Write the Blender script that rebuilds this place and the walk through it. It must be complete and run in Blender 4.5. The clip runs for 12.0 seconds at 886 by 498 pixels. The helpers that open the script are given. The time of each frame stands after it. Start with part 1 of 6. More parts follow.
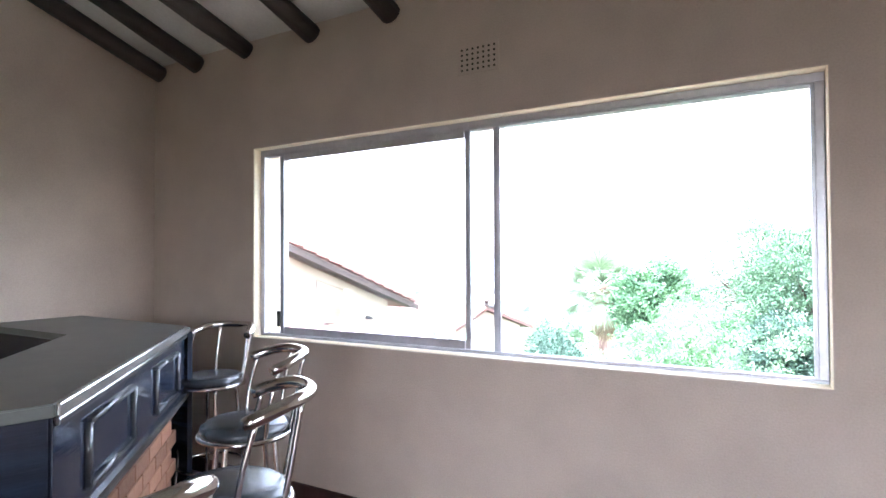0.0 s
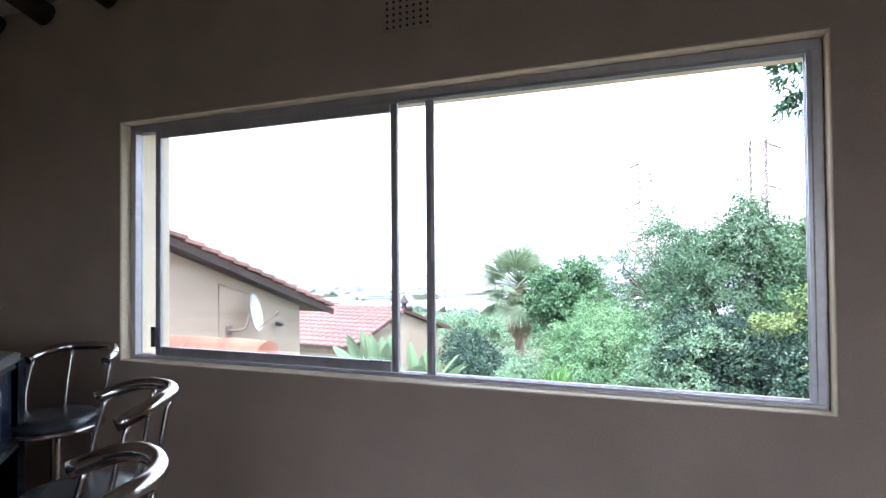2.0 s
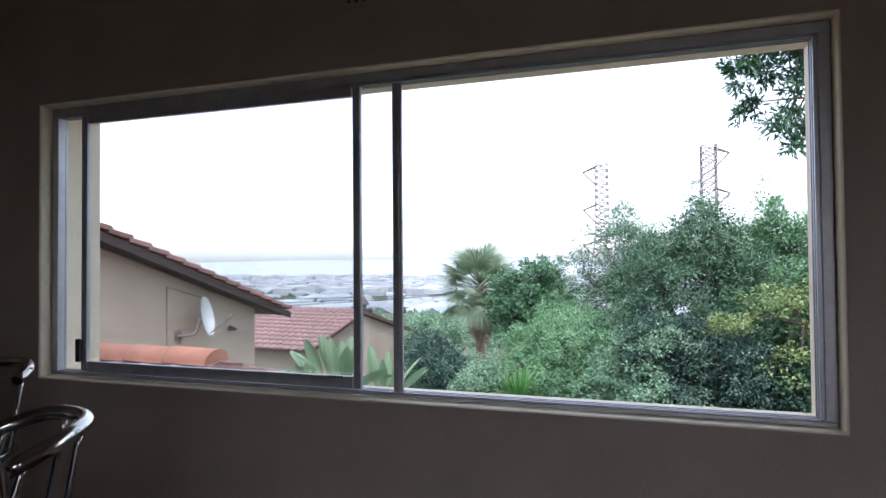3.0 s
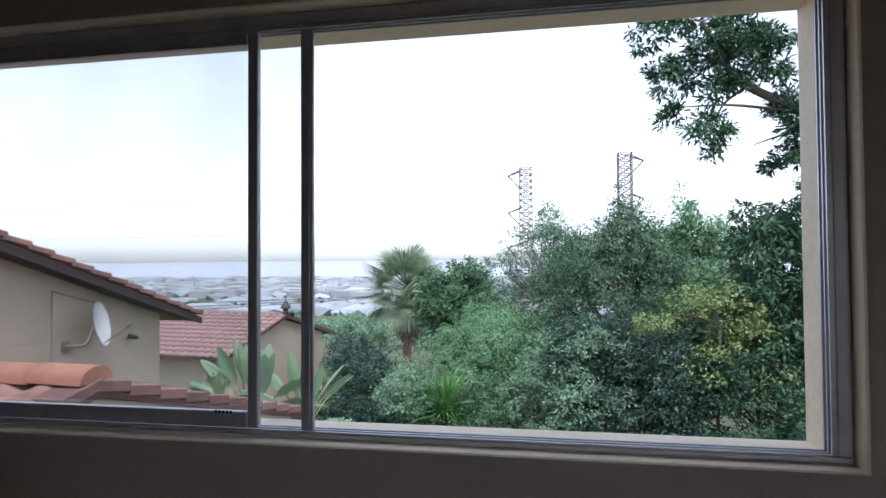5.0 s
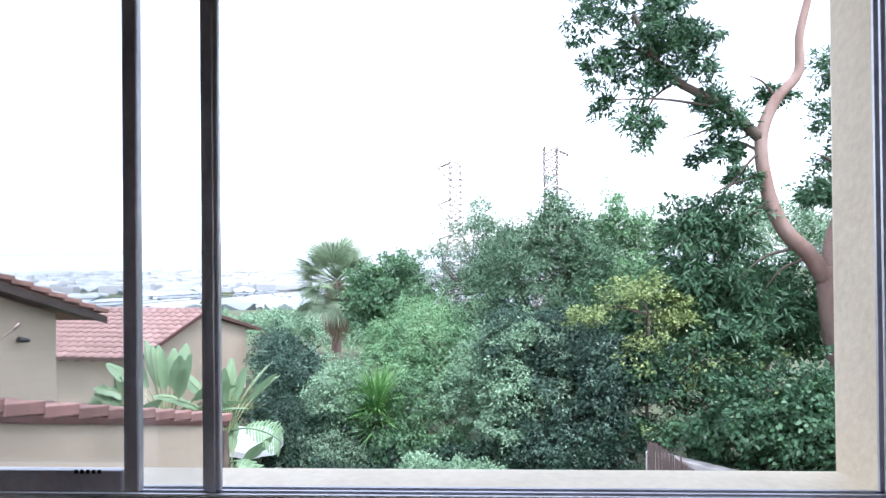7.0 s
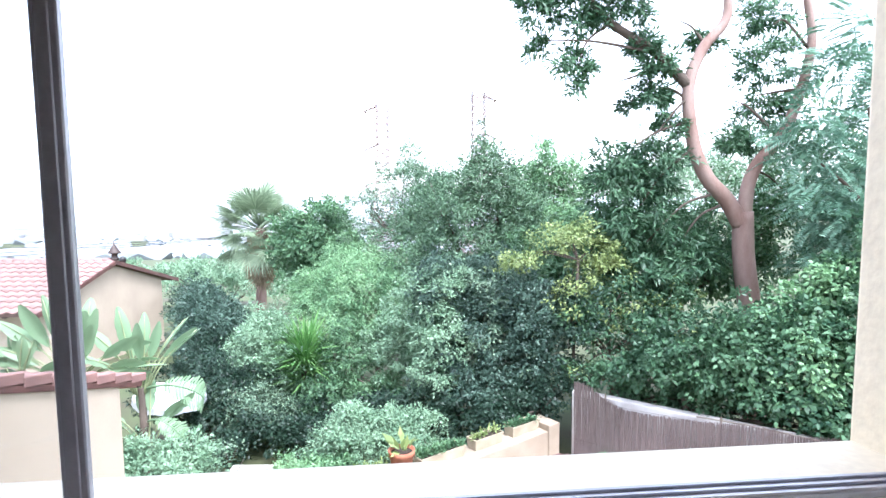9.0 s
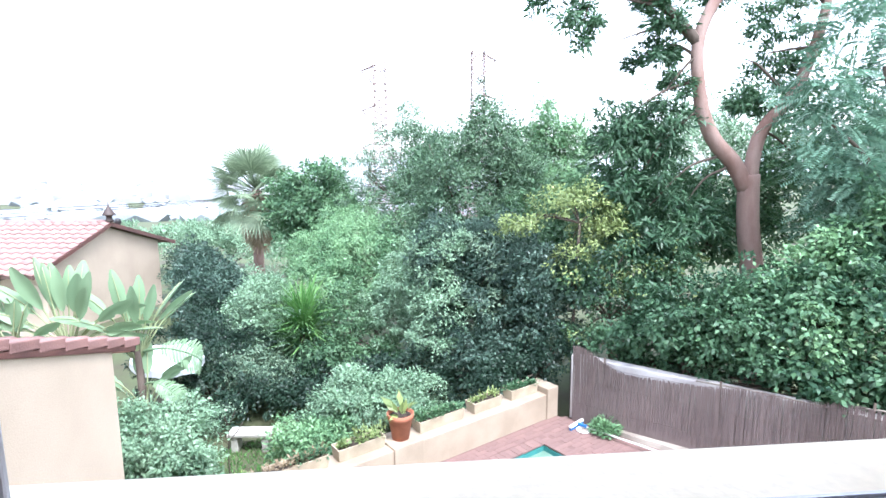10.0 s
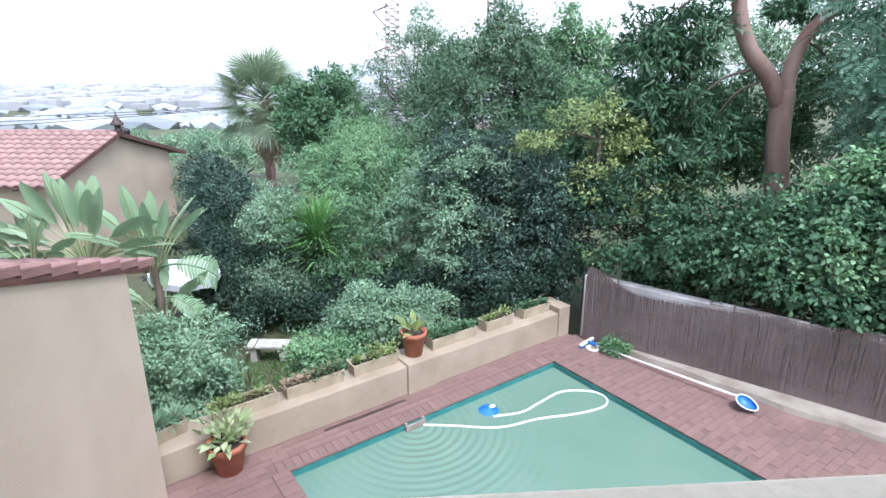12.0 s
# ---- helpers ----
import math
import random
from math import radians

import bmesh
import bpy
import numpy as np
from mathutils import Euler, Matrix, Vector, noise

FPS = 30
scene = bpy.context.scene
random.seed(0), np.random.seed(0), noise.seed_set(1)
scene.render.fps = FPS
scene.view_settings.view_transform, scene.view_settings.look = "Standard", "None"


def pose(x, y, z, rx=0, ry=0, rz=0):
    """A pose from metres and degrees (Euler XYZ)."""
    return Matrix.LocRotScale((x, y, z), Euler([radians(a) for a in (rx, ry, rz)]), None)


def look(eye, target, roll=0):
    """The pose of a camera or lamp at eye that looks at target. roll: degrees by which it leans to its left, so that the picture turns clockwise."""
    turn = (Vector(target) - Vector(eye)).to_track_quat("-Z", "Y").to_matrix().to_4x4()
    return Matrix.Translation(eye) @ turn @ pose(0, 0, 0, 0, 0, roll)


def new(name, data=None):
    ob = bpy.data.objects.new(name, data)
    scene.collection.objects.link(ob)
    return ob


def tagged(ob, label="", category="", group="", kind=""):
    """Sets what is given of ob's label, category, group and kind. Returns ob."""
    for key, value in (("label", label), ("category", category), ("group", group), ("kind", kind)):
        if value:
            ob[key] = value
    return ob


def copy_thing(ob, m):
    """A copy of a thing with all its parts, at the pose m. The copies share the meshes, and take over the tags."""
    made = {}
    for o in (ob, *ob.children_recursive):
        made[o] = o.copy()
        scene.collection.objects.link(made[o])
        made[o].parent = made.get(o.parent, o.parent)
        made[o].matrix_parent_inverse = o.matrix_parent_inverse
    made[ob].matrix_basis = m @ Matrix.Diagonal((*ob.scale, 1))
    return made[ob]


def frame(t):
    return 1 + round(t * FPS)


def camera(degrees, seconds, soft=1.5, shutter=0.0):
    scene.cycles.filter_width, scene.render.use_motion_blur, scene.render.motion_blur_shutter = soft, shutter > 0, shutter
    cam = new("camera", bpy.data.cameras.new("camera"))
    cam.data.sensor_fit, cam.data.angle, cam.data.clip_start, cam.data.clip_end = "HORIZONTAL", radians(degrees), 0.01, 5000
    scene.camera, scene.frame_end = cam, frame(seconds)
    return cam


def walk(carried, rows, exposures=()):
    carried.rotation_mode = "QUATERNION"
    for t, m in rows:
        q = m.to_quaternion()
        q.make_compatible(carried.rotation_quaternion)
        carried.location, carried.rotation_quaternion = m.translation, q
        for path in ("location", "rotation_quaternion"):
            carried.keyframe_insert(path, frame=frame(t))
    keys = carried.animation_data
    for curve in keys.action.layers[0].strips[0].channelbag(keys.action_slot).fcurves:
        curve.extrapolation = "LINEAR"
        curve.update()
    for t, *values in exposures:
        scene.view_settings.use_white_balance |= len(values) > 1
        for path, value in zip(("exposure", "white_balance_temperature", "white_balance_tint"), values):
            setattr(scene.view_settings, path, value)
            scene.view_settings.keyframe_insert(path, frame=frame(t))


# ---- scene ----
cam = camera(76.9, 12.0)
PATH = [
    (0, (2.835, -2.517, 1.434), (1.845, -0.78, 1.472), -0.3),
    (0.5, (2.761, -2.411, 1.433), (1.842, -0.635, 1.471), -0.4),
    (1, (2.675, -2.289, 1.444), (1.823, -0.48, 1.476), -0.5),
    (1.5, (2.603, -2.184, 1.442), (1.82, -0.344, 1.479), -0.5),
    (2, (2.551, -2.057, 1.44), (1.831, -0.191, 1.479), -0.5),
    (2.5, (2.495, -1.941, 1.445), (1.838, -0.052, 1.486), -0.5),
    (3, (2.435, -1.843, 1.447), (1.85, 0.069, 1.488), -0.5),
    (5, (2.315, -1.424, 1.439), (1.985, 0.548, 1.484), -0.4),
    (5.5, (2.285, -1.317, 1.451), (2.008, 0.663, 1.493), -0.5),
    (6, (2.25, -1.207, 1.456), (2.033, 0.78, 1.494), -0.5),
    (6.5, (2.218, -1.124, 1.452), (2.068, 0.87, 1.483), -0.5),
    (8.5, (2.142, -0.803, 1.444), (2.268, 1.189, 1.329), -0.6),
    (9, (2.128, -0.727, 1.431), (2.304, 1.257, 1.251), -0.5),
    (9.5, (2.128, -0.644, 1.417), (2.313, 1.332, 1.171), -0.5),
    (10, (2.127, -0.536, 1.412), (2.307, 1.431, 1.1), -0.3),
    (10.5, (2.119, -0.451, 1.423), (2.293, 1.504, 1.043), -0.3),
    (11, (2.124, -0.398, 1.432), (2.286, 1.543, 0.976), -0.2),
    (11.5, (2.126, -0.362, 1.465), (2.273, 1.559, 0.928), -0.1),
    (12, (2.121, -0.336, 1.504), (2.25, 1.561, 0.883), -0.0),
]
EXPOSURES = [(t, e, 5720, 13) for t, e in ((0, 4.6), (0.5, 4.22), (1, 3.82), (1.5, 3.4), (2, 2.85), (2.5, 2.12), (3, 1.68), (4, 1.36), (5, 1.26), (5.5, 1.52), (6, 1.82), (7, 2.15), (8.5, 2.67), (9.5, 2.7), (10.5, 2.4), (11, 2.18), (12, 1.79))]
walk(cam, [(t, look(eye, target, roll)) for t, eye, target, roll in PATH], EXPOSURES)

# ---- world and sun ----
SUN_EL, SUN_AZ = radians(62), radians(150)
world = bpy.data.worlds.new("world")
scene.world = world
world.use_nodes = True
wn, wl = world.node_tree.nodes, world.node_tree.links
wn.clear()
sky = wn.new("ShaderNodeTexSky")
sky.sky_type, sky.sun_disc = "NISHITA", False
sky.sun_elevation, sky.sun_rotation = SUN_EL, SUN_AZ
sky.air_density, sky.dust_density, sky.ozone_density = 1.0, 1.5, 1.0
pale = wn.new("ShaderNodeHueSaturation")
pale.inputs["Saturation"].default_value = 0.3
bg = wn.new("ShaderNodeBackground")
bg.inputs["Strength"].default_value = 0.15
wout = wn.new("ShaderNodeOutputWorld")
wl.new(sky.outputs[0], pale.inputs["Color"])
wl.new(pale.outputs[0], bg.inputs["Color"])
wl.new(bg.outputs[0], wout.inputs["Surface"])
sun = new("sun", bpy.data.lights.new("sun", "SUN"))
sun.data.energy, sun.data.angle, sun.data.color = 1.2, radians(14), (1.0, 0.98, 0.95)
sun.matrix_world = look((0, 0, 0), (-math.sin(SUN_AZ) * math.cos(SUN_EL), -math.cos(SUN_AZ) * math.cos(SUN_EL), -math.sin(SUN_EL)))


# ---- materials ----
def mat(name, c1, c2=None, scale=6.0, rough=0.6, metal=0.0, bump=0.1, fine=60.0, spec=0.5, per="", stretch=(1, 1, 1), amount=1.0, vary=0.25):
    """Two-scale surface: large stains between c1 and c2, fine grain, and bump. per: 'object' or 'island' for a change of tone from piece to piece."""
    m = bpy.data.materials.new(name)
    m.use_nodes = True
    n, l = m.node_tree.nodes, m.node_tree.links
    p = n["Principled BSDF"]
    p.inputs["Roughness"].default_value, p.inputs["Metallic"].default_value = rough, metal
    p.inputs["Specular IOR Level"].default_value = spec
    c2 = c2 or tuple(v * 0.8 for v in c1)
    tc, mp = n.new("ShaderNodeTexCoord"), n.new("ShaderNodeMapping")
    mp.inputs["Scale"].default_value = stretch
    l.new(tc.outputs["Object"], mp.inputs["Vector"])
    big, small = n.new("ShaderNodeTexNoise"), n.new("ShaderNodeTexNoise")
    for t, sc, det in ((big, scale, 5), (small, fine, 3)):
        t.inputs["Scale"].default_value, t.inputs["Detail"].default_value = sc, det
        l.new(mp.outputs[0], t.inputs["Vector"])
    ramp = n.new("ShaderNodeMapRange")
    ramp.inputs[1].default_value, ramp.inputs[2].default_value = 0.35, 0.65
    l.new(big.outputs["Fac"], ramp.inputs[0])
    mix = n.new("ShaderNodeMix")
    mix.data_type = "RGBA"
    mix.inputs["A"].default_value, mix.inputs["B"].default_value = (*c1, 1), (*c2, 1)
    l.new(ramp.outputs[0], mix.inputs["Factor"])
    hsv = n.new("ShaderNodeHueSaturation")
    l.new(mix.outputs["Result"], hsv.inputs["Color"])
    val = n.new("ShaderNodeMapRange")
    val.inputs[3].default_value, val.inputs[4].default_value = 1 - 0.12 * amount, 1 + 0.12 * amount
    l.new(small.outputs["Fac"], val.inputs[0])
    last = val.outputs[0]
    if per:
        src = n.new("ShaderNodeObjectInfo" if per == "object" else "ShaderNodeNewGeometry")
        rr = n.new("ShaderNodeMapRange")
        rr.inputs[3].default_value, rr.inputs[4].default_value = 1 - vary, 1 + vary
        l.new(src.outputs["Random" if per == "object" else "Random Per Island"], rr.inputs[0])
        mul = n.new("ShaderNodeMath")
        mul.operation = "MULTIPLY"
        l.new(last, mul.inputs[0])
        l.new(rr.outputs[0], mul.inputs[1])
        last = mul.outputs[0]
    l.new(last, hsv.inputs["Value"])
    l.new(hsv.outputs[0], p.inputs["Base Color"])
    if bump:
        add = n.new("ShaderNodeMath")
        add.operation = "ADD"
        l.new(big.outputs["Fac"], add.inputs[0])
        l.new(small.outputs["Fac"], add.inputs[1])
        b = n.new("ShaderNodeBump")
        b.inputs["Strength"].default_value, b.inputs["Distance"].default_value = bump, 0.02
        l.new(add.outputs[0], b.inputs["Height"])
        l.new(b.outputs[0], p.inputs["Normal"])
    return m


def leaf_mat(name, c1, c2, rough=0.45, through_light=0.24):
    """Leaves: tone changes from leaf to leaf and slowly over the crown; light comes partly through."""
    m = bpy.data.materials.new(name)
    m.use_nodes = True
    n, l = m.node_tree.nodes, m.node_tree.links
    p = n["Principled BSDF"]
    p.inputs["Roughness"].default_value = rough
    p.inputs["Specular IOR Level"].default_value = 0.35
    geo, tc, big = n.new("ShaderNodeNewGeometry"), n.new("ShaderNodeTexCoord"), n.new("ShaderNodeTexNoise")
    big.inputs["Scale"].default_value = 1.3
    l.new(tc.outputs["Object"], big.inputs["Vector"])
    add = n.new("ShaderNodeMath")
    add.operation = "MULTIPLY_ADD"
    l.new(geo.outputs["Random Per Island"], add.inputs[0])
    add.inputs[1].default_value = 0.55
    l.new(big.outputs["Fac"], add.inputs[2])
    mr = n.new("ShaderNodeMapRange")
    mr.inputs[1].default_value, mr.inputs[2].default_value = 0.4, 1.15
    l.new(add.outputs[0], mr.inputs[0])
    mix = n.new("ShaderNodeMix")
    mix.data_type = "RGBA"
    mix.inputs["A"].default_value, mix.inputs["B"].default_value = (*c1, 1), (*c2, 1)
    l.new(mr.outputs[0], mix.inputs["Factor"])
    l.new(mix.outputs["Result"], p.inputs["Base Color"])
    tr = n.new("ShaderNodeBsdfTranslucent")
    l.new(mix.outputs["Result"], tr.inputs["Color"])
    ms = n.new("ShaderNodeMixShader")
    ms.inputs[0].default_value = through_light
    out = n["Material Output"]
    l.new(p.outputs[0], ms.inputs[1])
    l.new(tr.outputs[0], ms.inputs[2])
    l.new(ms.outputs[0], out.inputs["Surface"])
    return m


M_WALL = mat("interior_plaster", (0.53, 0.435, 0.36), (0.47, 0.385, 0.32), 3.0, 0.85, bump=0.15, fine=120)
M_CEIL = mat("ceiling_board", (0.72, 0.69, 0.63), (0.66, 0.62, 0.56), 3.0, 0.8, bump=0.08)
M_REVEAL = mat("sill_paint", (0.89, 0.785, 0.60), (0.82, 0.715, 0.54), 7.0, 0.65, bump=0.1, fine=50)
M_CREAM = mat("exterior_plaster", (0.47, 0.385, 0.295), (0.425, 0.345, 0.262), 1.2, 0.9, bump=0.2, fine=90)
M_CREAM2 = mat("garden_wall_plaster", (0.335, 0.27, 0.20), (0.265, 0.21, 0.152), 2.0, 0.9, bump=0.25, fine=70)
M_ALU = mat("anodised_aluminium", (0.58, 0.575, 0.62), (0.50, 0.495, 0.54), 12.0, 0.38, 0.45, bump=0.03)
M_BLACK = mat("black_plastic", (0.02, 0.02, 0.02), None, 20, 0.4, bump=0.02)
M_LOG = mat("dark_stained_log", (0.045, 0.028, 0.02), (0.02, 0.013, 0.01), 5.0, 0.6, bump=0.6, fine=30, stretch=(1, 0.15, 1))
M_FLOOR = mat("dark_red_floor", (0.10, 0.035, 0.025), (0.06, 0.02, 0.016), 4.0, 0.35, bump=0.05)
M_SKIRT = mat("dark_skirting", (0.07, 0.03, 0.022), (0.04, 0.018, 0.014), 4.0, 0.4, bump=0.08)
M_GLOSS = mat("blue_black_gloss_paint", (0.012, 0.016, 0.026), (0.018, 0.024, 0.04), 6.0, 0.12, bump=0.05, fine=40, stretch=(0.4, 0.4, 4.0))
M_EDGE = mat("polished_black_edge", (0.14, 0.145, 0.15), (0.10, 0.105, 0.11), 8.0, 0.16, 0.6, bump=0.02)
M_TRIM = mat("polished_edge_strip", (0.55, 0.56, 0.55), (0.46, 0.47, 0.47), 8.0, 0.18, 0.8, bump=0.02)
M_LAMINATE = mat("grey_laminate", (0.115, 0.12, 0.105), (0.095, 0.10, 0.088), 9.0, 0.35, bump=0.02, fine=150)
M_CHROME = mat("chrome", (0.72, 0.70, 0.68), (0.6, 0.57, 0.54), 15.0, 0.12, 1.0, bump=0.01)
M_VINYL = mat("dark_vinyl", (0.045, 0.052, 0.06), (0.03, 0.035, 0.042), 10.0, 0.26, bump=0.05, fine=180, spec=0.9)
M_BARBRICK = mat("face_brick", (0.42, 0.22, 0.13), (0.36, 0.17, 0.10), 8.0, 0.85, bump=0.4, per="object")
M_MORTAR = mat("mortar", (0.38, 0.35, 0.30), (0.30, 0.27, 0.23), 9.0, 0.95, bump=0.4)
M_TILE = mat("terracotta_roof_tile", (0.30, 0.16, 0.135), (0.22, 0.12, 0.105), 3.0, 0.8, bump=0.35, per="object")
M_TILE2 = mat("weathered_verge_tile", (0.33, 0.18, 0.145), (0.22, 0.12, 0.10), 3.0, 0.85, bump=0.35, per="object")
M_RIDGE = mat("orange_ridge_tile", (0.44, 0.20, 0.13), (0.34, 0.15, 0.10), 3.0, 0.8, bump=0.3, per="object")
M_OXIDE = mat("oxide_red_board", (0.12, 0.05, 0.04), (0.08, 0.035, 0.03), 6.0, 0.6, bump=0.15)
M_TIMBER = mat("dark_fascia_board", (0.055, 0.035, 0.028), (0.035, 0.022, 0.018), 6.0, 0.6, bump=0.15)
M_PAVER = mat("red_paving_brick", (0.20, 0.122, 0.106), (0.155, 0.094, 0.082), 1.2, 0.8, bump=0.3, per="object", vary=0.10)
M_PAVER2 = mat("red_paving_rest", (0.20, 0.122, 0.106), (0.155, 0.094, 0.082), 1.2, 0.8, bump=0.3, per="island", vary=0.10)
M_JOINT = mat("paving_joint", (0.17, 0.104, 0.09), (0.135, 0.083, 0.072), 6.0, 0.95, bump=0.3)
M_CONC = mat("weathered_concrete", (0.31, 0.27, 0.225), (0.20, 0.165, 0.135), 2.5, 0.9, bump=0.4)
M_REED = mat("reed_screen", (0.175, 0.133, 0.124), (0.125, 0.094, 0.086), 0.9, 0.9, bump=0.3, per="island", vary=0.05)
M_POOL = mat("pool_plaster", (0.38, 0.52, 0.46), (0.29, 0.43, 0.38), 1.5, 0.8, bump=0.1)
M_BAND = mat("teal_waterline", (0.045, 0.20, 0.185), (0.03, 0.145, 0.14), 6.0, 0.4, bump=0.1)
M_TERRA = mat("terracotta_pot_clay", (0.36, 0.13, 0.07), (0.27, 0.09, 0.05), 7.0, 0.75, bump=0.2)
M_SOIL = mat("potting_soil", (0.05, 0.035, 0.025), (0.03, 0.022, 0.016), 20.0, 0.95, bump=0.6)
M_PVC = mat("white_plastic", (0.80, 0.80, 0.78), (0.70, 0.70, 0.67), 10.0, 0.4, bump=0.03)
M_BLUE = mat("blue_plastic", (0.02, 0.16, 0.45), (0.015, 0.12, 0.36), 12.0, 0.45, bump=0.05)
M_BARK = mat("reddish_bark", (0.20, 0.118, 0.094), (0.29, 0.205, 0.172), 3.0, 0.85, bump=0.5, stretch=(1, 1, 0.4))
M_BARK2 = mat("grey_brown_bark", (0.11, 0.085, 0.065), (0.07, 0.052, 0.04), 6.0, 0.9, bump=0.6, stretch=(1, 1, 0.25))
M_STEEL = mat("rusty_lattice_steel", (0.27, 0.20, 0.185), (0.21, 0.16, 0.15), 2.0, 0.7, 0.2, bump=0.0)
M_GROUND = mat("garden_soil_and_grass", (0.07, 0.10, 0.035), (0.06, 0.055, 0.03), 0.5, 0.95, bump=0.4, fine=9)
M_DISH = mat("dish_enamel", (0.68, 0.68, 0.66), (0.6, 0.6, 0.58), 6.0, 0.5, bump=0.02)
M_STONE = mat("bench_stone", (0.42, 0.40, 0.35), (0.32, 0.30, 0.26), 6.0, 0.9, bump=0.3)
M_CLOTH = mat("white_canvas", (0.60, 0.61, 0.63), (0.5, 0.51, 0.54), 4.0, 0.9, bump=0.1)

G_GREY = leaf_mat("leaf_grey_green", (0.085, 0.155, 0.10), (0.26, 0.36, 0.235))
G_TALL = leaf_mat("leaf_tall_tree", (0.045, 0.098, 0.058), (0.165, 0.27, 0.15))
G_MID = leaf_mat("leaf_mid_green", (0.045, 0.110, 0.056), (0.15, 0.27, 0.13))
G_BRIGHT = leaf_mat("leaf_bright_green", (0.09, 0.20, 0.10), (0.27, 0.44, 0.22))
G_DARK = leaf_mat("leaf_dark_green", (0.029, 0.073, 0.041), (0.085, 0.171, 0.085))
G_BLUE = leaf_mat("leaf_blue_green", (0.022, 0.05, 0.038), (0.105, 0.175, 0.125))
G_GLOSSY = leaf_mat("leaf_glossy", (0.028, 0.08, 0.045), (0.105, 0.205, 0.10), 0.5)
G_YELLOW = leaf_mat("leaf_yellow_green", (0.115, 0.175, 0.06), (0.32, 0.39, 0.145))
G_SILVER = leaf_mat("leaf_silver_green", (0.115, 0.215, 0.125), (0.31, 0.45, 0.29))
# Undergrowth shade is put into this near-black leaf colour.
G_DEEP = leaf_mat("leaf_shade_darkened", (0.013, 0.032, 0.022), (0.04, 0.08, 0.048))
G_PALM = leaf_mat("leaf_palm", (0.14, 0.20, 0.12), (0.32, 0.40, 0.26))
G_DRY = leaf_mat("leaf_dry", (0.20, 0.15, 0.09), (0.36, 0.28, 0.18))
G_PADDLE = leaf_mat("leaf_paddle", (0.15, 0.25, 0.13), (0.29, 0.41, 0.25), 0.4)
G_STALK = leaf_mat("leaf_stalk", (0.28, 0.33, 0.17), (0.42, 0.44, 0.27), 0.5, 0.1)
G_FEATHER = leaf_mat("leaf_feathered", (0.075, 0.165, 0.11), (0.22, 0.37, 0.26))
G_FRESH = leaf_mat("leaf_fresh_green", (0.07, 0.20, 0.05), (0.20, 0.38, 0.12))
G_PALE = leaf_mat("leaf_variegated", (0.18, 0.28, 0.10), (0.56, 0.6, 0.38))


def glass_mat():
    m = bpy.data.materials.new("window_glass")
    m.use_nodes = True
    n, l = m.node_tree.nodes, m.node_tree.links
    n.remove(n["Principled BSDF"])
    tr, gl, ms = n.new("ShaderNodeBsdfTransparent"), n.new("ShaderNodeBsdfGlossy"), n.new("ShaderNodeMixShader")
    dirt, no, ms2, tc, mr = n.new("ShaderNodeBsdfDiffuse"), n.new("ShaderNodeTexNoise"), n.new("ShaderNodeMixShader"), n.new("ShaderNodeTexCoord"), n.new("ShaderNodeMapRange")
    tr.inputs[0].default_value = (0.98, 0.985, 0.985, 1)
    gl.inputs["Roughness"].default_value = 0.02
    ms.inputs[0].default_value = 0.06
    l.new(tr.outputs[0], ms.inputs[1])
    l.new(gl.outputs[0], ms.inputs[2])
    dirt.inputs[0].default_value = (0.6, 0.62, 0.65, 1)
    no.inputs["Scale"].default_value, no.inputs["Detail"].default_value = 3.0, 6
    l.new(tc.outputs["Object"], no.inputs["Vector"])
    mr.inputs[1].default_value, mr.inputs[2].default_value, mr.inputs[3].default_value, mr.inputs[4].default_value = 0.4, 0.75, 0.01, 0.05
    l.new(no.outputs["Fac"], mr.inputs[0])
    l.new(mr.outputs[0], ms2.inputs[0])
    l.new(ms.outputs[0], ms2.inputs[1])
    l.new(dirt.outputs[0], ms2.inputs[2])
    l.new(ms2.outputs[0], n["Material Output"].inputs["Surface"])
    return m


M_GLASS = glass_mat()


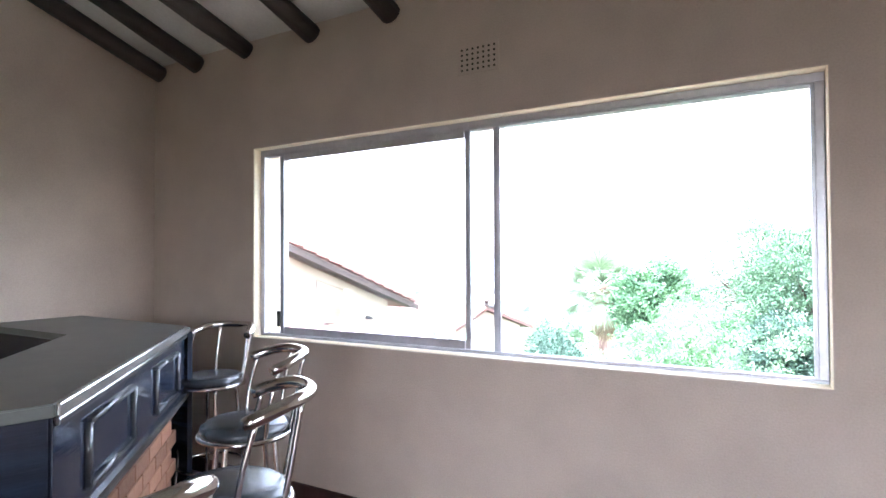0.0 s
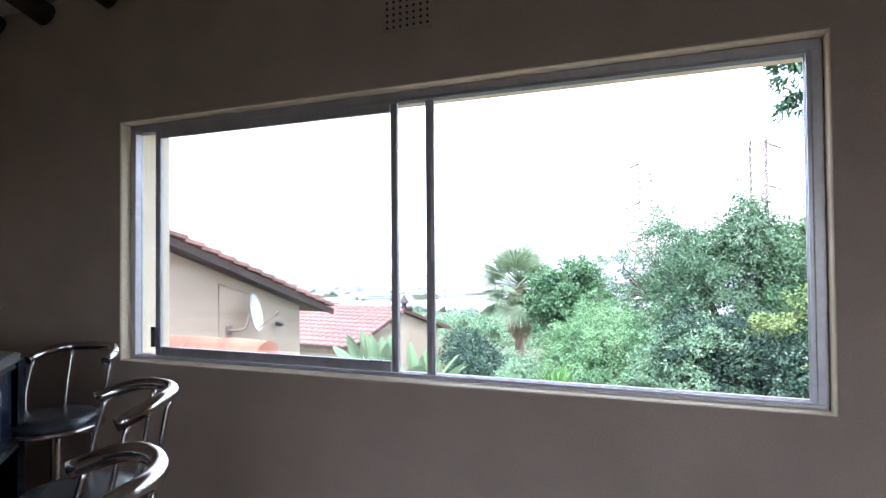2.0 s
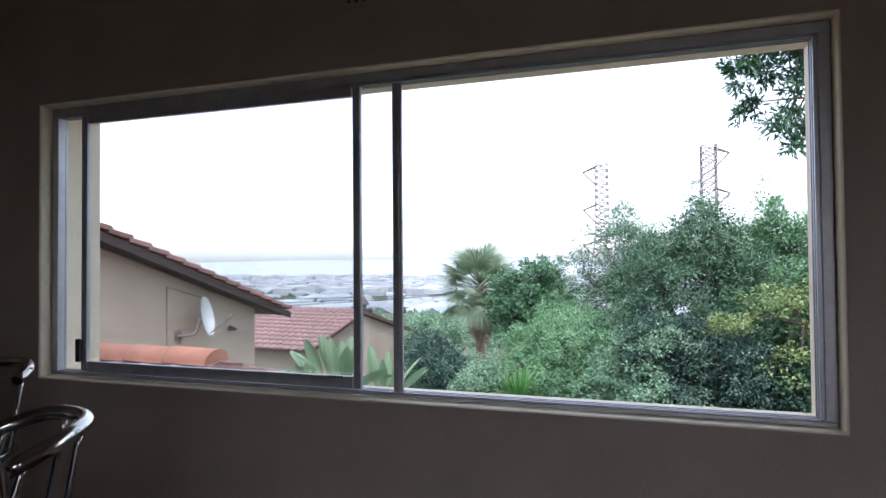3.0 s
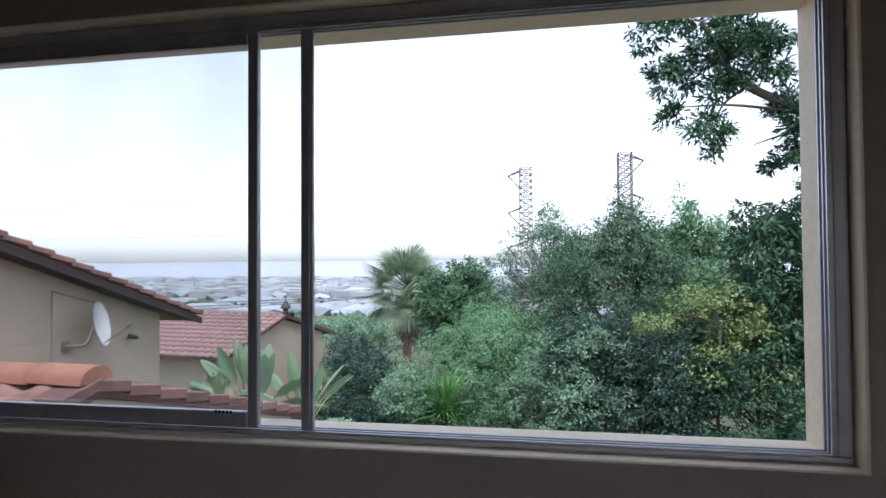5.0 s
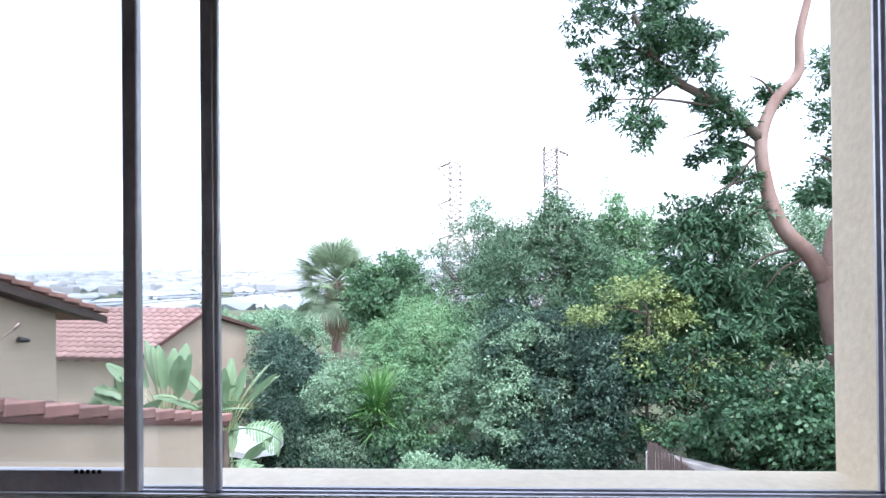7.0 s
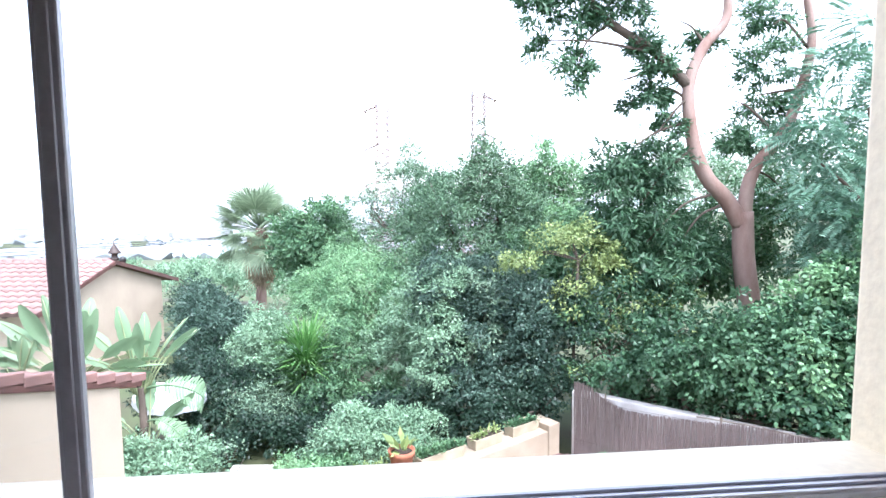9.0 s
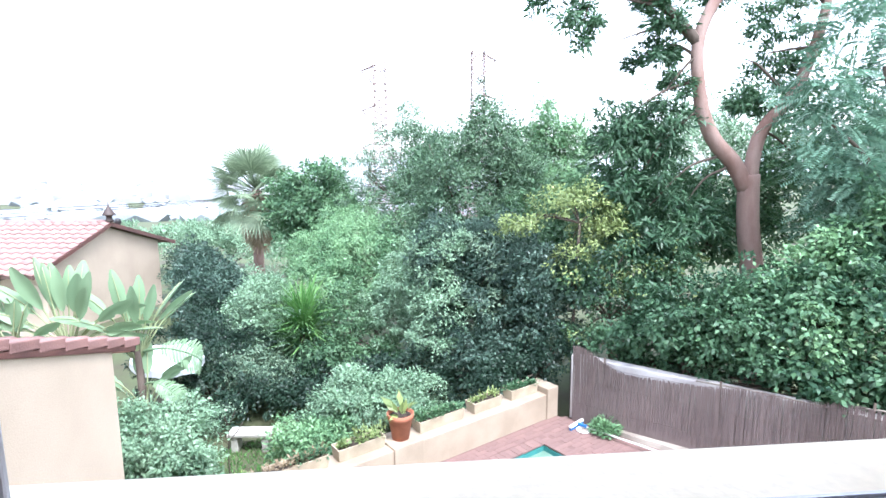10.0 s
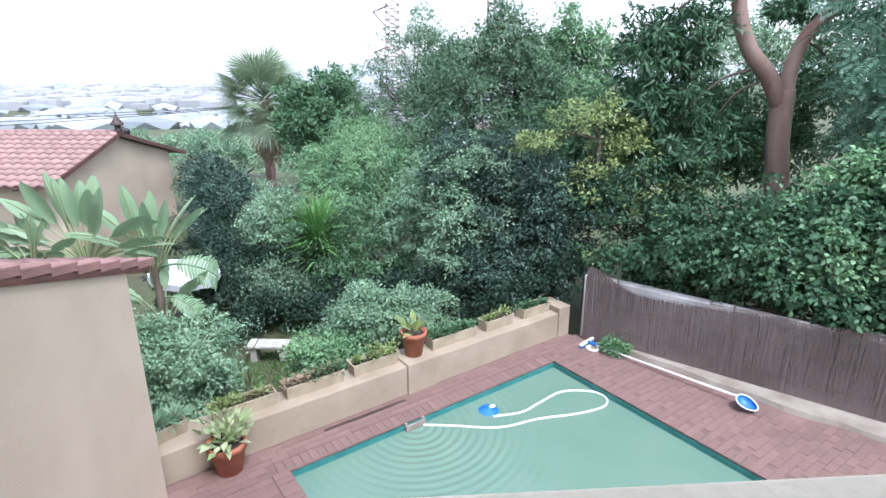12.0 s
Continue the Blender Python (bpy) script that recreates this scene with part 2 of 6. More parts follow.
def water_mat():
    """Cloudy green pool water with small ripples spreading from the skimmer."""
    m = bpy.data.materials.new("pool_water")
    m.use_nodes = True
    n, l = m.node_tree.nodes, m.node_tree.links
    p = n["Principled BSDF"]
    p.inputs["Roughness"].default_value, p.inputs["IOR"].default_value = 0.04, 1.45
    tc, no = n.new("ShaderNodeTexCoord"), n.new("ShaderNodeTexNoise")
    no.inputs["Scale"].default_value, no.inputs["Detail"].default_value = 0.9, 3
    l.new(tc.outputs["Object"], no.inputs["Vector"])
    mix = n.new("ShaderNodeMix")
    mix.data_type = "RGBA"
    mix.inputs["A"].default_value, mix.inputs["B"].default_value = (0.10, 0.185, 0.14, 1), (0.16, 0.235, 0.18, 1)
    l.new(no.outputs["Fac"], mix.inputs["Factor"])
    l.new(mix.outputs["Result"], p.inputs["Base Color"])
    mp, wv = n.new("ShaderNodeMapping"), n.new("ShaderNodeTexWave")
    mp.inputs["Location"].default_value = (-2.2, -6.35, 3.355)
    l.new(tc.outputs["Object"], mp.inputs["Vector"])
    wv.wave_type, wv.rings_direction = "RINGS", "Z"
    wv.inputs["Scale"].default_value, wv.inputs["Distortion"].default_value = 2.6, 0.8
    l.new(mp.outputs[0], wv.inputs["Vector"])
    ln = n.new("ShaderNodeVectorMath")
    ln.operation = "LENGTH"
    l.new(mp.outputs[0], ln.inputs[0])
    fall = n.new("ShaderNodeMapRange")
    fall.inputs[1].default_value, fall.inputs[2].default_value, fall.inputs[3].default_value, fall.inputs[4].default_value = 0.3, 2.4, 1.0, 0.0
    l.new(ln.outputs["Value"], fall.inputs[0])
    mul = n.new("ShaderNodeMath")
    mul.operation = "MULTIPLY"
    l.new(wv.outputs["Fac"], mul.inputs[0])
    l.new(fall.outputs[0], mul.inputs[1])
    small = n.new("ShaderNodeTexNoise")
    small.inputs["Scale"].default_value = 5.0
    l.new(tc.outputs["Object"], small.inputs["Vector"])
    ad = n.new("ShaderNodeMath")
    ad.operation = "MULTIPLY_ADD"
    l.new(small.outputs["Fac"], ad.inputs[0])
    ad.inputs[1].default_value = 0.15
    l.new(mul.outputs[0], ad.inputs[2])
    b = n.new("ShaderNodeBump")
    b.inputs["Strength"].default_value, b.inputs["Distance"].default_value = 0.7, 0.02
    l.new(ad.outputs[0], b.inputs["Height"])
    l.new(b.outputs[0], p.inputs["Normal"])
    return m


M_WATER = water_mat()
M_TROUGH = mat("trough_plaster", (0.40, 0.335, 0.24), (0.31, 0.255, 0.18), 4.0, 0.9, bump=0.25, fine=70)
M_PALEWALL = mat("pale_boundary_plaster", (0.60, 0.57, 0.55), (0.42, 0.38, 0.36), 2.5, 0.9, bump=0.3)


# ---- builders ----
def box(bm, x0, x1, y0, y1, z0, z1, m=None, bevel=0.0):
    g = bmesh.ops.create_cube(bm, size=1)
    vs = g["verts"]
    bmesh.ops.transform(bm, verts=vs, matrix=(m or Matrix()) @ Matrix.LocRotScale(((x0 + x1) / 2, (y0 + y1) / 2, (z0 + z1) / 2), None, (abs(x1 - x0), abs(y1 - y0), abs(z1 - z0))))
    if bevel:
        es = list({e for v in vs for e in v.link_edges})
        bmesh.ops.bevel(bm, geom=es, offset=bevel, segments=2, affect="EDGES", profile=0.5)
    return vs


def tube(bm, pts, radii, segs=10, cap=True):
    """A tapered tube along pts."""
    pts = [Vector(p) for p in pts]
    if not isinstance(radii, (list, tuple)):
        radii = [radii] * len(pts)
    rings, side = [], None
    for i, p in enumerate(pts):
        d = (pts[min(i + 1, len(pts) - 1)] - pts[max(i - 1, 0)]).normalized()
        if side is None:
            side = d.orthogonal().normalized()
        side = (side - d * side.dot(d)).normalized()
        up = d.cross(side)
        rings.append([bm.verts.new(p + (side * math.cos(a) + up * math.sin(a)) * radii[i]) for a in (2 * math.pi * k / segs for k in range(segs))])
    for a, b in zip(rings, rings[1:]):
        for k in range(segs):
            f = bm.faces.new((a[k], a[(k + 1) % segs], b[(k + 1) % segs], b[k]))
            f.smooth = True
    if cap:
        bm.faces.new(rings[0][::-1])
        bm.faces.new(rings[-1])


def spin(bm, profile, centre=(0, 0, 0), segs=24):
    """A turned body: profile is a list of (radius, height)."""
    c, rings = Vector(centre), []
    for r, z in profile:
        rings.append([bm.verts.new(c + Vector((r * math.cos(2 * math.pi * k / segs), r * math.sin(2 * math.pi * k / segs), z))) for k in range(segs)])
    for a, b in zip(rings, rings[1:]):
        for k in range(segs):
            f = bm.faces.new((a[k], a[(k + 1) % segs], b[(k + 1) % segs], b[k]))
            f.smooth = True
    bm.faces.new(rings[0][::-1])
    bm.faces.new(rings[-1])


def prism(bm, poly, z0, z1):
    """An upright prism over a plan polygon (counter-clockwise)."""
    lo, hi = [bm.verts.new((x, y, z0)) for x, y in poly], [bm.verts.new((x, y, z1)) for x, y in poly]
    k = len(poly)
    for i in range(k):
        bm.faces.new((lo[i], lo[(i + 1) % k], hi[(i + 1) % k], hi[i]))
    bm.faces.new(hi)
    bm.faces.new(lo[::-1])


def curve_pts(pts, n=8):
    """Points along a smooth line through pts."""
    v = [Vector(p) for p in pts]
    v = [v[0] * 2 - v[1]] + v + [v[-1] * 2 - v[-2]]
    out = []
    for i in range(1, len(v) - 2):
        for k in range(n):
            t = k / n
            out.append(0.5 * (2 * v[i] + (v[i + 1] - v[i - 1]) * t + (2 * v[i - 1] - 5 * v[i] + 4 * v[i + 1] - v[i + 2]) * t * t + (3 * v[i] - v[i - 1] - 3 * v[i + 1] + v[i + 2]) * t ** 3))
    return out + [v[-2]]


def part(name, bm, material, parent=None, label=""):
    """Links a bmesh as one mesh object, under a thing or a part if one is given."""
    bmesh.ops.recalc_face_normals(bm, faces=bm.faces)
    me = bpy.data.meshes.new(name)
    bm.to_mesh(me)
    bm.free()
    me.materials.append(material)
    ob = new(name, me)
    if parent is not None:
        ob.parent = parent
    return tagged(ob, label)


def piece(name, me, parent, m):
    """One more object on a shared mesh."""
    ob = new(name, me)
    ob.parent, ob.matrix_basis = parent, m
    return ob


def thing(name, label, category, group="", at=None):
    ob = new(name)
    ob.empty_display_size = 0.1
    if at is not None:
        ob.matrix_basis = at
    return tagged(ob, label, category, group)


def mesh_of(name, bm, material):
    bmesh.ops.recalc_face_normals(bm, faces=bm.faces)
    me = bpy.data.meshes.new(name)
    bm.to_mesh(me)
    bm.free()
    me.materials.append(material)
    return me


def leaves_mesh(name, pos, tip, nor, length, width, material):
    """Many leaves in one mesh: each a folded kite from its base to its tip."""
    n = len(pos)
    tip /= np.linalg.norm(tip, axis=1, keepdims=True) + 1e-9
    side = np.cross(tip, nor)
    side /= np.linalg.norm(side, axis=1, keepdims=True) + 1e-9
    up = np.cross(side, tip)
    L, W = length[:, None], width[:, None]
    v = np.empty((n, 4, 3))
    v[:, 0] = pos
    v[:, 1] = pos + tip * L * 0.45 + side * W * 0.5 + up * W * 0.15
    v[:, 2] = pos + tip * L - up * L * 0.12
    v[:, 3] = pos + tip * L * 0.45 - side * W * 0.5 + up * W * 0.15
    me = bpy.data.meshes.new(name)
    me.vertices.add(4 * n)
    me.vertices.foreach_set("co", v.astype(np.float32).ravel())
    me.loops.add(4 * n)
    me.loops.foreach_set("vertex_index", np.arange(4 * n, dtype=np.int32))
    me.polygons.add(n)
    me.polygons.foreach_set("loop_start", np.arange(0, 4 * n, 4, dtype=np.int32))
    me.update(calc_edges=True)
    me.materials.append(material)
    return me


def unit(rng, n):
    d = rng.normal(size=(n, 3))
    return d / np.linalg.norm(d, axis=1, keepdims=True)


def crown(name, blobs, clumps, per, size, length, width, material, parent, seed, droop=0.2, core=0.3):
    """A crown of leaves in clumps on uneven bodies. blobs: (x, y, z, rx, ry, rz); size: radius of a clump."""
    rng = np.random.default_rng(seed)
    clumps, per, size = int(clumps * 0.72), int(per * 1.45), size * 1.18
    b = np.array(blobs, float)
    area = (b[:, 3] * b[:, 4] * b[:, 5]) ** (2 / 3)
    pick = rng.choice(len(b), clumps, p=area / area.sum())
    d = unit(rng, clumps)
    d[:, 2] = np.where(d[:, 2] < -0.35, -d[:, 2], d[:, 2])
    lump = 1 + 0.16 * np.sin(d[:, 0] * 5 + pick * 2.1 + seed) + 0.14 * np.sin(d[:, 1] * 6 + d[:, 2] * 4 + seed * 1.7)
    inner = rng.random(clumps) < core
    r = np.where(inner, 0.3 + 0.5 * rng.random(clumps), 1 - 0.22 * rng.random(clumps) ** 2) * lump
    r = np.where(rng.random(clumps) < 0.14, r * rng.uniform(1.08, 1.34, clumps), r)
    c = b[pick, :3] + d * b[pick, 3:] * r[:, None]
    s = size * rng.uniform(0.6, 1.35, clumps)
    k = np.repeat(np.arange(clumps), per)
    n = len(k)
    off = unit(rng, n) * (rng.random(n) ** 0.5)[:, None] * s[k][:, None]
    off[:, 2] *= 0.7
    pos = c[k] + off
    tip = d[k] * 0.5 + off / size * 0.7 + rng.normal(size=(n, 3)) * 0.55
    tip[:, 2] -= droop
    nor = d[k] * 0.8 + off / size * 0.5 + rng.normal(size=(n, 3)) * 0.42 + np.array([0, 0, 0.5])
    f = rng.uniform(0.65, 1.25, n)
    me = leaves_mesh(name, pos, tip, nor, length * f, width * f, material)
    ob = new(name, me)
    ob.parent = parent
    return ob


def limbs(bm, base, blobs, r0, rng, count=5):
    """Limbs that rise from base into the bodies of the crown."""
    for i in range(count):
        b = blobs[i % len(blobs)]
        end = Vector(b[:3]) + Vector((rng.uniform(-0.5, 0.5) * b[3], rng.uniform(-0.5, 0.5) * b[4], rng.uniform(0.0, 0.6) * b[5]))
        s = Vector(base)
        mid = s.lerp(end, 0.5) + Vector((rng.uniform(-0.25, 0.25), rng.uniform(-0.25, 0.25), 0.15))
        tube(bm, curve_pts([s, mid, end], 4), [r0 * (1 - 0.1 * j) for j in range(9)], 6)


def tree(name, label, base, fork, blobs, clumps, per, size, length, width, leafm, seed, r0=0.14, bark=None, category="tree", droop=0.2, core=0.3, count=6):
    t = thing(name, label, category)
    rng = random.Random(seed)
    bm = bmesh.new()
    tube(bm, curve_pts([base, Vector(base).lerp(Vector(fork), 0.5) + Vector((rng.uniform(-0.1, 0.1), rng.uniform(-0.1, 0.1), 0)), fork], 4), [r0 * (1.25 - 0.04 * j) for j in range(9)], 9)
    limbs(bm, fork, blobs, r0 * 0.55, rng, count)
    part("trunk", bm, bark or M_BARK2, t)
    crown("crown", blobs, clumps, per, size, length, width, leafm, t, seed, droop, core)
    return t


# ---- the room ----
W, ZS, ZT, TH = 3.057, 0.95, 2.15, 0.31
XL, XR, YB = -1.045, 5.6, -5.2
SLOPE, ZC = 0.31, 2.86
ZTOP = ZC - SLOPE * YB


def room():
    bm = bmesh.new()
    # one ring of wall round the opening, with softly rounded arrises
    o = [(XL - 0.25, -0.1), (XR + 0.25, -0.1), (XR + 0.25, ZC + 0.15), (XL - 0.25, ZC + 0.15)]
    i = [(0, ZS), (W, ZS), (W, ZT), (0, ZT)]
    ring = {}
    for y in (0, TH):
        ring[y] = ([bm.verts.new((x, y, z)) for x, z in o], [bm.verts.new((x, y, z - (0.022 if y and z < 1.5 else 0))) for x, z in i])
    arris = []
    for k in range(4):
        j = (k + 1) % 4
        for y in (0, TH):
            bm.faces.new((ring[y][0][k], ring[y][0][j], ring[y][1][j], ring[y][1][k]))
        bm.faces.new((ring[0][1][k], ring[0][1][j], ring[TH][1][j], ring[TH][1][k]))
        bm.faces.new((ring[0][0][k], ring[0][0][j], ring[TH][0][j], ring[TH][0][k]))
    for y in (0, TH):
        for k in range(4):
            arris.append(bm.edges.get((ring[y][1][k], ring[y][1][(k + 1) % 4])))
    bmesh.ops.recalc_face_normals(bm, faces=bm.faces)
    bmesh.ops.bevel(bm, geom=arris, offset=0.012, segments=3, affect="EDGES", profile=0.5)
    wall = part("wall_window", bm, M_WALL)
    wall.data.materials.append(M_REVEAL)
    wall.data.materials.append(M_CREAM)
    for p in wall.data.polygons:
        c, nn = p.center, p.normal
        if c.y > TH - 0.001:
            p.material_index = 2
        elif -0.02 < c.x < W + 0.02 and ZS - 0.045 < c.z < ZT + 0.02 and nn.y > -0.9:
            p.material_index = 1
    tagged(wall, "beige plastered wall round a wide window", "wall", kind="structure")
    for name, x0, x1, y0, y1, z1 in (("wall_west", XL - 0.22, XL, YB, 0, 4.7),):
        bm = bmesh.new()
        box(bm, x0, x1, y0, y1, -0.1, z1)
        tagged(part(name, bm, M_WALL), "beige plastered room wall", "wall", kind="structure")
    # The east wall is out of view; its opening is added to brighten the room.
    bm = bmesh.new()
    for y0, y1, z0, z1 in ((YB, -4.2, -0.1, 4.7), (-3.1, 0, -0.1, 4.7), (-4.2, -3.1, -0.1, 0.9), (-4.2, -3.1, 2.15, 4.7)):
        box(bm, XR, XR + 0.22, y0, y1, z0, z1)
    tagged(part("wall_east", bm, M_WALL), "unseen beige plastered room wall with an opening added for light", "wall", kind="structure")
    # Unseen south wall, with a doorway added to let in more light.
    bm = bmesh.new()
    box(bm, XL - 0.22, 3.0, YB - 0.22, YB, -0.1, 4.7)
    box(bm, 4.6, XR + 0.22, YB - 0.22, YB, -0.1, 4.7)
    box(bm, 3.0, 4.6, YB - 0.22, YB, 2.15, 4.7)
    tagged(part("wall_south", bm, M_WALL), "unseen beige plastered room wall with a doorway added for light", "wall", kind="structure")
    bm = bmesh.new()
    box(bm, XL - 0.2, XR + 0.2, YB - 0.2, TH - 0.01, -0.3, 0)
    tagged(part("floor", bm, M_FLOOR), "dark red polished floor", "floor", kind="structure")
    bm = bmesh.new()
    ang = math.atan(SLOPE)
    m = Matrix.Translation((0, 0, ZC)) @ Matrix.Rotation(-ang, 4, "X")
    box(bm, XL - 0.2, XR + 0.2, YB * 1.08, 0.15, 0, 0.12, m)
    tagged(part("ceiling", bm, M_CEIL), "sloping off-white board ceiling", "ceiling", kind="structure")
    for name, args in (("baseboard", (XL, XR, -0.018, -0.001, 0.0, 0.095)), ("baseboard", (XL + 0.001, XL + 0.018, YB, -0.019, 0.0, 0.095))):
        bm = bmesh.new()
        box(bm, *args, None, 0.004)
        tagged(part(name, bm, M_SKIRT), "dark stained timber skirting board", "skirting", kind="structure")


room()


def ceiling_beam(x, seed):
    """A round log that follows the slope of the ceiling and ends at the window wall."""
    rng = random.Random(seed)
    bm = bmesh.new()
    n = 16
    pts, rad = [], []
    for k in range(n + 1):
        y = -0.005 + (YB + 0.02) * k / n
        pts.append((x + rng.uniform(-0.008, 0.008) + 0.02 * math.sin(k * 0.7 + seed), y, ZC - 0.068 - SLOPE * y + rng.uniform(-0.006, 0.006)))
        rad.append(0.062 + rng.uniform(-0.006, 0.006))
    tube(bm, pts, rad, 12)
    ob = part("ceiling_beam", bm, M_LOG)
    tagged(ob, "dark stained round log beam under the sloping ceiling", "beam", "ceiling beams")


for k, x in enumerate((-1.0 + 0.03, -0.566, -0.085, 0.505, 1.099, 1.68, 2.26, 2.85, 3.44, 4.02, 4.6, 5.2)):
    ceiling_beam(x, k)


def air_vent():
    v = thing("air_vent", "perforated plaster air vent painted like the wall", "vent", at=pose(1.612, 0, 2.448))
    bm = bmesh.new()
    box(bm, -0.115, 0.115, -0.006, -0.0005, -0.075, 0.075, None, 0.002)
    part("cover", bm, M_WALL, v)
    # No holes are cut: black discs on the cover paint their dark insides.
    bm = bmesh.new()
    spin(bm, [(0.0062, 0), (0.0062, 0.003)], segs=8)
    hole = mesh_of("hole", bm, M_BLACK)
    for i in range(7):
        for j in range(5):
            piece("hole", hole, v, Matrix.Translation((-0.09 + 0.03 * i, -0.0055, -0.052 + 0.026 * j)) @ Matrix.Rotation(radians(90), 4, "X"))


air_vent()


def window():
    w = thing("window_1", "aluminium sliding window, sash slid open", "window")
    tagged(w, kind="structure")
    y0, y1, f = 0.055, 0.103, 0.036
    bm = bmesh.new()
    for a in ((0.001, W - 0.001, y0, y1, ZS + 0.001, ZS + 0.014), (0.001, W - 0.001, y0, y1, ZT - 0.036, ZT - 0.001), (0.001, f, y0, y1, ZS + 0.014, ZT - 0.036), (W - f, W - 0.001, y0, y1, ZS + 0.014, ZT - 0.036)):
        box(bm, *a, None, 0.003)
    # running tracks and channels
    for y in (0.060, 0.079, 0.098):
        box(bm, f, W - f, y - 0.003, y + 0.003, ZS + 0.014, ZS + 0.019)
        box(bm, f, W - f, y - 0.003, y + 0.003, ZT - 0.046, ZT - 0.036)
        box(bm, W - f - 0.012, W - f, y - 0.003, y + 0.003, ZS + 0.014, ZT - 0.036)
    fr = part("window_frame", bm, M_ALU, w)
    bm = bmesh.new()
    box(bm, 1.652, 1.691, 0.077, 0.0895, ZS + 0.014, ZT - 0.036, None, 0.004)
    box(bm, 1.660, 1.680, 0.074, 0.077, ZS + 0.014, ZT - 0.036, None, 0.002)
    part("mullion", bm, M_ALU, w)
    bm = bmesh.new()
    box(bm, f, 1.670, 0.090, 0.094, ZS + 0.014, ZT - 0.036)
    g = part("pane", bm, M_GLASS, w)
    g.visible_shadow = False
    # the sliding leaf, pushed left
    a, b = 0.174, 1.533
    bm = bmesh.new()
    for q in ((a, a + 0.032), (b - 0.032, b)):
        box(bm, q[0], q[1], 0.055, 0.075, ZS + 0.022, ZT - 0.046, None, 0.004)
    box(bm, a + 0.036, b - 0.036, 0.056, 0.074, ZS + 0.022, ZS + 0.066, None, 0.003)
    box(bm, a + 0.036, b - 0.036, 0.056, 0.074, ZT - 0.082, ZT - 0.046, None, 0.003)
    s = part("sash", bm, M_ALU, w)
    bm = bmesh.new()
    box(bm, a + 0.03, b - 0.03, 0.063, 0.067, ZS + 0.08, ZT - 0.076)
    g = part("pane", bm, M_GLASS, s)
    g.visible_shadow = False
    bm = bmesh.new()
    box(bm, a - 0.014, a + 0.012, 0.038, 0.055, ZS + 0.065, ZS + 0.165, None, 0.004)
    part("latch", bm, M_BLACK, s, "black plastic latch")
    bm = bmesh.new()
    for k in range(5):
        box(bm, 1.40 + 0.012 * k, 1.407 + 0.012 * k, 0.0545, 0.0558, ZS + 0.06, ZS + 0.068)
    part("marking", bm, M_BLACK, s, "small dark maker's marking")


window()


# ---- the bar ----
BAR_FAR, BAR_NEAR = Vector((0.109, -0.557)), Vector((1.30, -1.783))
BAR_Z = 1.08


